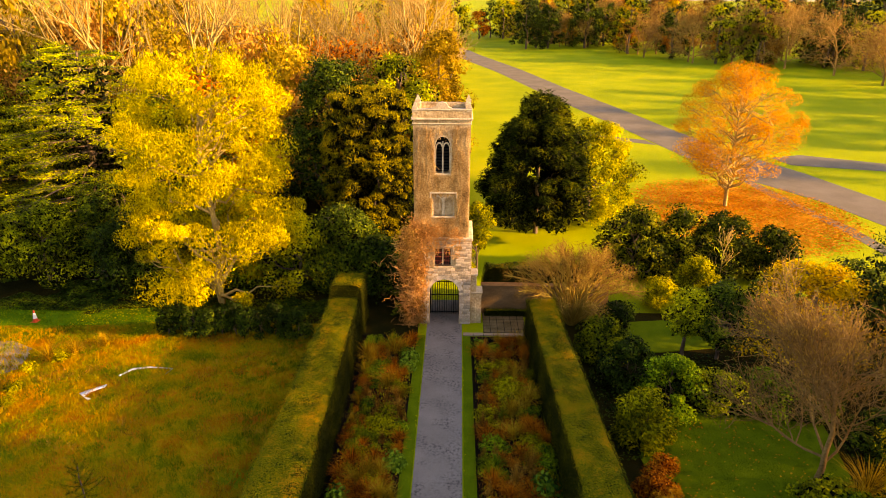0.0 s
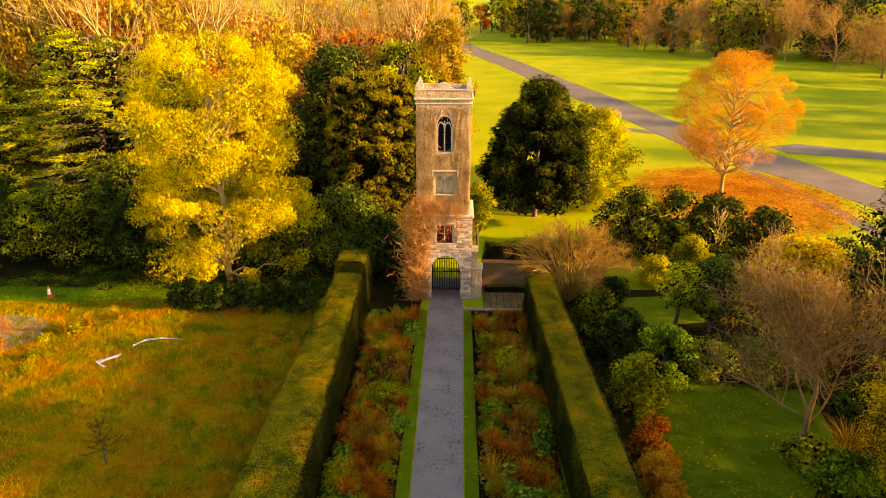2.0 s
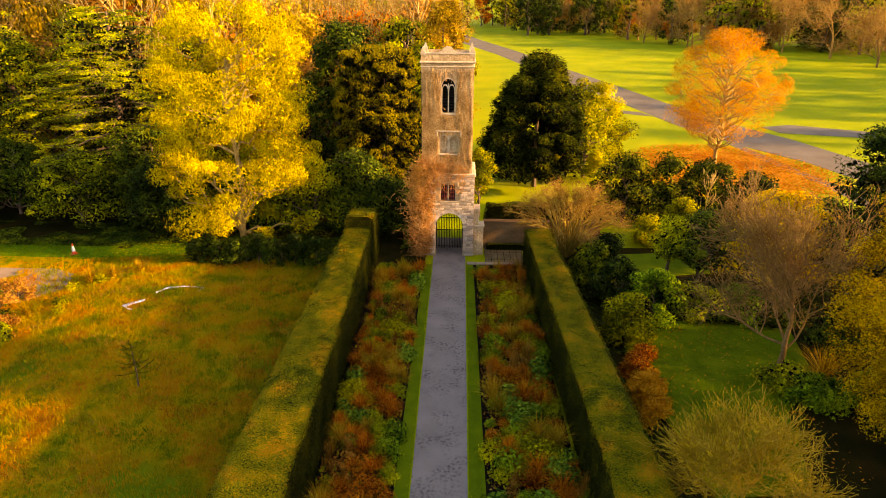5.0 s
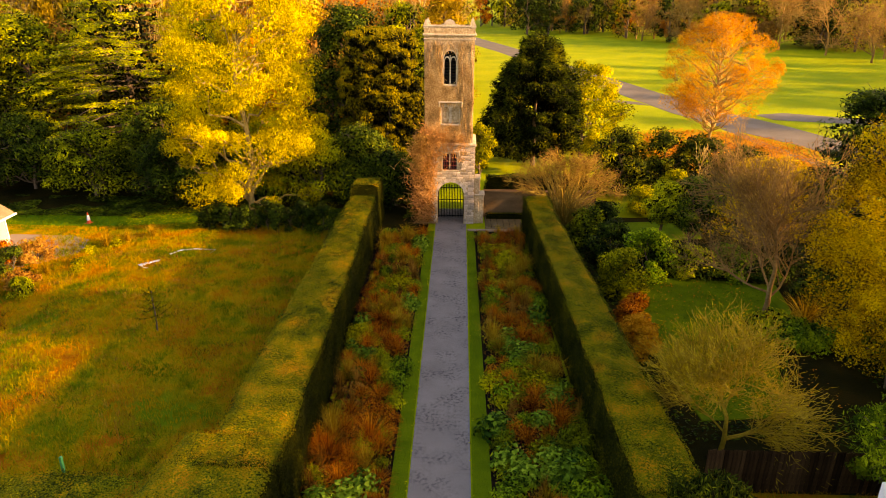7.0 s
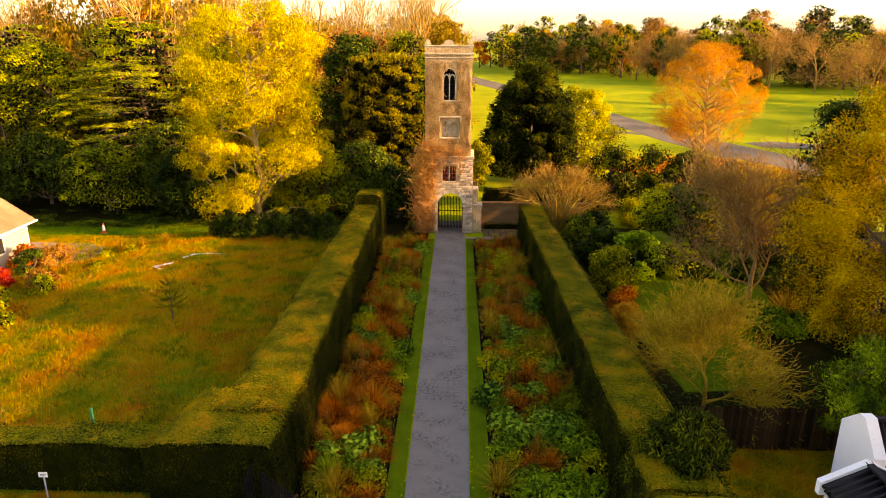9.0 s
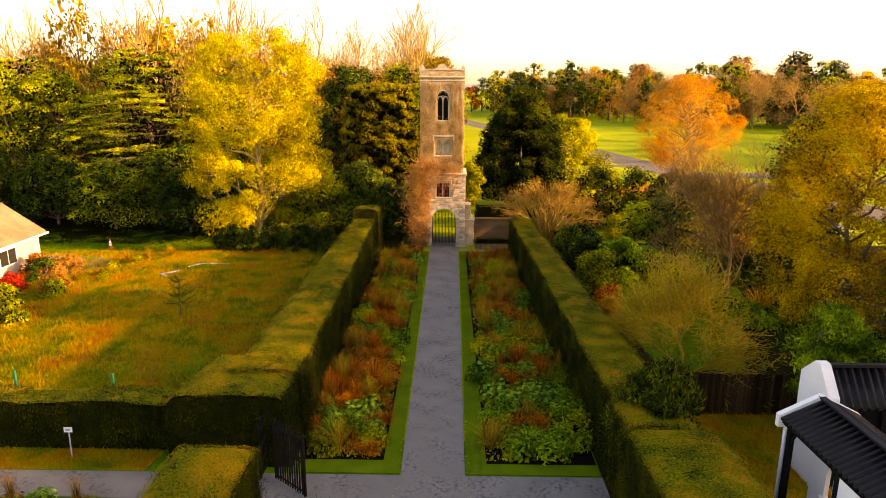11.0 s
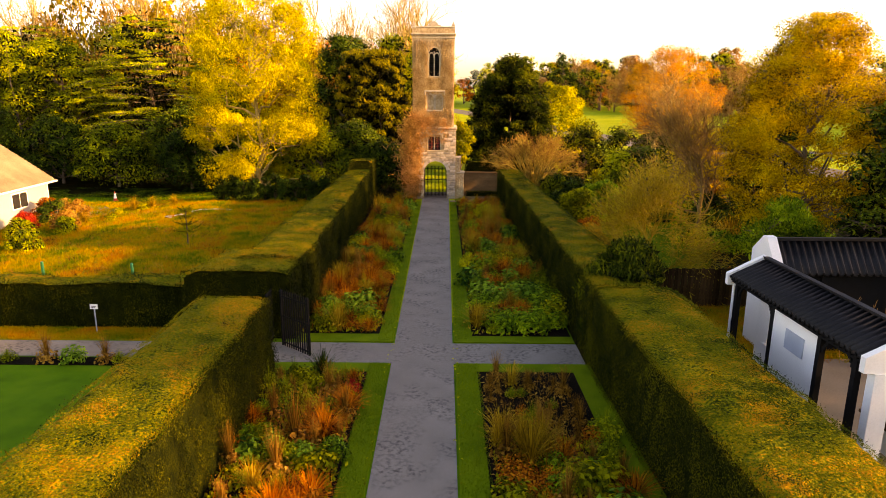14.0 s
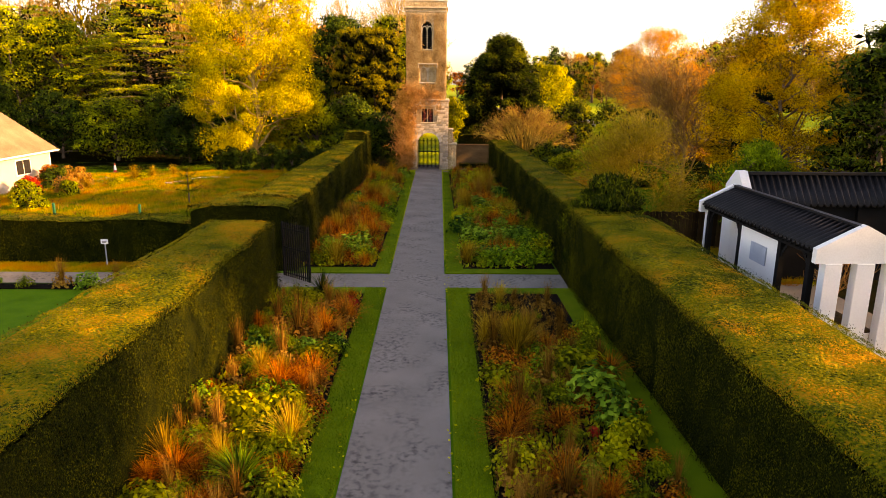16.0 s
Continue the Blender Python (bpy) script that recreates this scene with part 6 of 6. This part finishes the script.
# ---- grass and fallen leaves ----
def strewn(name, x0, x1, y0, y1, n, leaf, length, width, label, category, seed, upright=True, z=0.0, ok=None, tuft=1):
    q = np.random.default_rng(seed)
    x, y = q.uniform(x0, x1, n), q.uniform(y0, y1, n)
    if ok is not None:
        k = ok(x, y)
        x, y = x[k], y[k]
    if tuft > 1:
        x = np.repeat(x, tuft) + q.normal(size=len(x) * tuft) * 0.06
        y = np.repeat(y, tuft) + q.normal(size=len(y) * tuft) * 0.06
    zz = np.array([ground_z(a, b) for a, b in zip(x, y)]) + z
    P = np.stack([x, y, zz + (length * 0.4 if upright else 0.01)], 1)
    if upright:
        N = q.normal(size=P.shape)
        N[:, 2] *= 0.2
        V = leaf_quads(P, unit(N), length, width, q, np.repeat([[0.0, 0.0, 1.0]], len(P), 0))
    else:
        N = unit(q.normal(size=P.shape) * 0.3 + np.array([0, 0, 1.0]))
        V = leaf_quads(P, N, length, width, q)
    return tagged(raw(name, *V, leaf, None, label), category=category, kind="stuff")


def patchy(sc, lo):
    return lambda x, y: np.array([noise.noise((a * sc, b * sc, 2.0)) > lo for a, b in zip(x, y)])


strewn("meadow_grass", -26, -6.7, 2.5, 28, 26000, "l_meadow", 0.24, 0.026, "rough tufted meadow grass in green and tan", "grass", 1, tuft=4)
strewn("meadow_grass", -26, -6.7, 2.5, 27, 7000, "l_brown", 0.28, 0.014, "dry tan grass stalks in patches", "grass", 2, ok=patchy(0.55, 0.12), tuft=5)
strewn("meadow_grass", -26, -6.7, 2.5, 28, 9000, "l_turf", 0.16, 0.02, "fresh green grass in patches of the meadow", "grass", 32, ok=patchy(0.22, 0.1), tuft=3)
strewn("meadow_grass", -16, -8.6, 0.1, 1.1, 2200, "l_meadow", 0.14, 0.02, "dry grass along the foot of the hedge", "grass", 39, tuft=4)
strewn("meadow_grass", 8.3, 13.4, -1.4, 4.0, 3500, "l_meadow", 0.16, 0.018, "rough brownish grass beside the fence", "grass", 33, tuft=3)
strewn("fallen_leaves", 15, 37, 40, 63, 60000, "l_fallen", 0.22, 0.17, "carpet of fallen orange leaves under the tree", "leaves", 3, False, ok=lambda x, y: (((x - 25.5) / 9.5) ** 2 + ((y - 51) / 11) ** 2 < np.random.default_rng(4).uniform(0.25, 1.1, len(x))))
strewn("meadow_grass", -34, -7, 27.5, 31.5, 7000, "l_turf", 0.15, 0.02, "rough green grass at the foot of the trees", "grass", 36, tuft=3)
strewn("ground_cover", -44, -2.2, 29.6, 35, 26000, "l_dark", 0.2, 0.13, "low dark leafy ground cover under the trees", "ground cover", 37, False, z=0.06, ok=lambda x, y: patchy(0.4, -0.1)(x, y) & (y > 30.4 - 2.2 * np.clip((x + 19) / 6.0, 0, 1)))
strewn("fallen_leaves", -22, -8, 26.5, 33, 2600, "l_lime", 0.12, 0.08, "fallen yellow leaves on the grass", "leaves", 38, False, z=0.05)
strewn("turf_blades", -1.52, -1.0, 0.1, 27, 9000, "l_turf", 0.05, 0.012, "short green blades of mown turf", "grass", 5, z=0.04)
strewn("turf_blades", 1.02, 1.5, 0.1, 27, 9000, "l_turf", 0.05, 0.012, "short green blades of mown turf", "grass", 6, z=0.04)
strewn("turf_blades", -1.6, -0.93, -16, -1.7, 12000, "l_turf", 0.05, 0.012, "short green blades of mown turf", "grass", 7, z=0.04)
strewn("turf_blades", 1.05, 1.73, -16, -1.7, 12000, "l_turf", 0.05, 0.012, "short green blades of mown turf", "grass", 8, z=0.04)
strewn("bed_growth", -4.2, -1.6, 0.8, 26.2, 1800, "l_rust", 0.26, 0.02, "low rust-coloured growth between the border plants", "grass", 21, z=0.03)
strewn("bed_growth", -4.2, -1.6, 0.8, 26.2, 2400, "l_olive", 0.17, 0.09, "low olive leaves between the border plants", "leaves", 22, z=0.03)
strewn("bed_growth", 1.6, 4.2, 8.5, 27, 1500, "l_rust", 0.24, 0.02, "low rust-coloured growth between the border plants", "grass", 23, z=0.03)
strewn("bed_growth", 1.6, 4.2, 0.7, 27, 1200, "l_olive", 0.17, 0.09, "low olive leaves between the border plants", "leaves", 24, z=0.03)
strewn("bed_growth", -4.25, -1.65, -16, -2.4, 1200, "l_rust", 0.26, 0.016, "low rust-coloured growth between the border plants", "grass", 25, z=0.03)
strewn("bed_growth", -4.25, -1.65, -16, -2.4, 3200, "l_olive", 0.16, 0.09, "low olive leaves between the border plants", "leaves", 26, z=0.03)
strewn("bed_growth", 1.8, 4.15, -16, -2.4, 3500, "l_brown", 0.22, 0.014, "low withered growth between the border plants", "grass", 27, z=0.03)
strewn("bed_growth", 1.8, 4.15, -16, -6.0, 2600, "l_olive", 0.15, 0.09, "low olive leaves between the border plants", "leaves", 28, z=0.03)
strewn("turf_blades", 8.9, 16.0, 8.0, 20.2, 36000, "l_turf", 0.06, 0.02, "short green blades of mown turf", "grass", 29, z=0.04, ok=lambda x, y: x < 12.4 + 0.45 * np.maximum(0, y - 8.0))
strewn("fallen_leaves", -1.1, -0.93, -15, 27, 260, "l_lime", 0.07, 0.05, "scattered yellow leaves along the path edge", "leaves", 30, False, z=0.05)
strewn("fallen_leaves", 0.93, 1.1, -15, 27, 200, "l_lime", 0.07, 0.05, "scattered yellow leaves along the path edge", "leaves", 31, False, z=0.05)
strewn("fallen_leaves", 8.9, 15, 8.5, 20.2, 600, "l_fallen", 0.1, 0.07, "scattered fallen leaves on the lawn", "leaves", 35, False, z=0.06)
strewn("ground_cover", 7.4, 22, 6, 30, 22000, "l_dark", 0.14, 0.10, "low dark leafy ground cover", "ground cover", 9, False, z=0.05, ok=lambda x, y: patchy(0.3, -0.05)(x, y) & ~((x > 8.6) & (x < 16.6) & (y > 7.6) & (y < 20.4)) & ~((x > 9.2) & (x < 16.2) & (y > 25.6)))
strewn("bed_litter", -4.1, -1.6, -16, 26, 3000, "l_brown", 0.12, 0.06, "withered leaves on the border soil", "leaves", 10, False, z=0.04, ok=lambda x, y: (y < -2.3) | (y > 0.8))
strewn("bed_litter", 1.7, 4.1, -16, 26, 3000, "l_brown", 0.12, 0.06, "withered leaves on the border soil", "leaves", 11, False, z=0.04, ok=lambda x, y: (y < -2.3) | (y > 0.7))


# ---- creeper on the tower ----
q = np.random.default_rng(77)
lines = []
for k in range(3400):
    x, z = q.uniform(UX0, UX1), q.uniform(5.3, 8.5) if k % 3 else q.uniform(5.0, 11)
    ln = [np.array([x, YU - q.uniform(0.015, 0.06), z])]
    w = q.normal() * 0.25
    for s in range(int(q.integers(4, 9))):
        w = 0.6 * w + q.normal() * 0.3
        p = ln[-1] + np.array([w * 0.28, q.normal() * 0.012, 0.28])
        p[1] = min(YU - 0.012, max(YU - 0.09, p[1]))
        if p[2] > 11.45 or not UX0 < p[0] < UX1 or (-0.6 < p[0] < 0.26 and 8.85 < p[2] < 10.9) or (-0.75 < p[0] < 0.5 and 6.5 < p[2] < 7.8):
            break
        ln.append(p)
    if len(ln) > 2:
        lines.append((np.array(ln), np.linspace(0.0125, 0.005, len(ln))))
creeper = empty("creeper", TX, TY, 0, "leafless creeper covering the tower face", "climbing plant")
V, Q = tubes([(p - np.array([TX, TY, 0]), rad) for p, rad in lines], 4)
raw("stem_network", V, Q, "creeper", creeper)
lines = []
for k in range(420):
    p1 = np.array([q.uniform(-1.8, 0.9 if k % 3 else -0.4), YF - 0.1 - abs(q.normal()) * 0.1, 5.35 + q.normal() * 0.42])
    e2 = p1 + unit(np.array([q.normal(), -abs(q.normal()) * 0.2, q.normal() * 0.8])) * q.uniform(0.25, 0.7)
    e2[1] = min(e2[1], YF - 0.09)
    lines.append((bent(p1, e2, q, 5, 0.2, -0.1) - np.array([TX, TY, 0]), np.linspace(0.015, 0.005, 5)))
for k in range(1100):
    t = q.uniform(0, 1)
    z = 0.2 + 5.9 * t
    wide = 0.75 + 0.35 * math.sin(t * 3)
    x = -1.75 + q.normal() * 0.42 * wide + 0.45 * max(0, t - 0.6)
    if x > -0.95 and z < 3.4 or x > 0.9:
        continue
    y = YF - 0.05 - abs(q.normal()) * 0.28 * (1.15 - t)
    w = unit(np.array([q.normal() * 0.7, -abs(q.normal()) * 0.35, q.normal() * 0.7 + 0.35]))
    p1 = np.array([x, y, z])
    L = q.uniform(0.3, 0.9)
    e2 = p1 + w * L
    if e2[0] > -0.9 and e2[2] < 3.1:
        continue
    lines.append((bent(p1, e2, q, 5, 0.25, -0.1) - np.array([TX, TY, 0]), np.linspace(0.022, 0.007, 5)))
V, Q = tubes(lines, 4)
raw("tangle", V, Q, "tangle", creeper, "dense russet tangle of stems at the corner of the tower")
n = 11000
P = np.stack([-1.8 + q.normal(size=n) * 0.34, YF - 0.05 - np.abs(q.normal(size=n)) * 0.22, q.uniform(0.2, 5.9, n)], 1)
P = P[~((P[:, 0] > -1.0) & (P[:, 2] < 3.2))]
raw("foliage", *leaf_quads(P - np.array([TX, TY, 0]), unit(q.normal(size=P.shape)), 0.11, 0.05, q), "l_dry", creeper, "withered russet leaves")

# ---- stones of the tower front ----
bm = boxes((-0.5, 0.5, -0.5, 0.5, -0.5, 0.5))
first = part("stone", bm, "stonepiece", tower, bevel=0.06)
sm = first.data
bpy.data.objects.remove(first)
q = np.random.default_rng(78)
z = 0.02
count = 0
while z < 5.0 and count < 300:
    h = q.uniform(0.12, 0.2)
    x = LX0 + 0.01
    while x < LX1 - 0.08:
        w = min(q.uniform(0.22, 0.5), LX1 - 0.01 - x)
        a, b = x, x + w
        x += w
        zc = z + h / 2
        half = 0.84 if zc < 1.97 else (math.sqrt(max(0, 1.08 ** 2 - (zc - 1.97) ** 2)) if zc < 3.05 else 0)
        half = max(half, 0.86) if zc < 1.97 else half
        if half and b > -0.04 - half and a < -0.04 + half:
            if a < -0.04 - half < b:
                b = -0.04 - half
            elif a < -0.04 + half < b:
                a = -0.04 + half
            else:
                continue
        if 3.45 < zc < 4.85 and b > -0.78 and a < 0.51:
            continue
        if b - a < 0.08 or (b < -1.2 and q.uniform() < 0.6):
            continue
        o = new("stone", sm)
        o.parent = tower
        o.location = ((a + b) / 2 - TX, YF - 0.022 + q.uniform(-0.012, 0.012) - TY, zc)
        o.scale = (b - a - 0.022, 0.07, h - 0.022)
        count += 1
    z += h
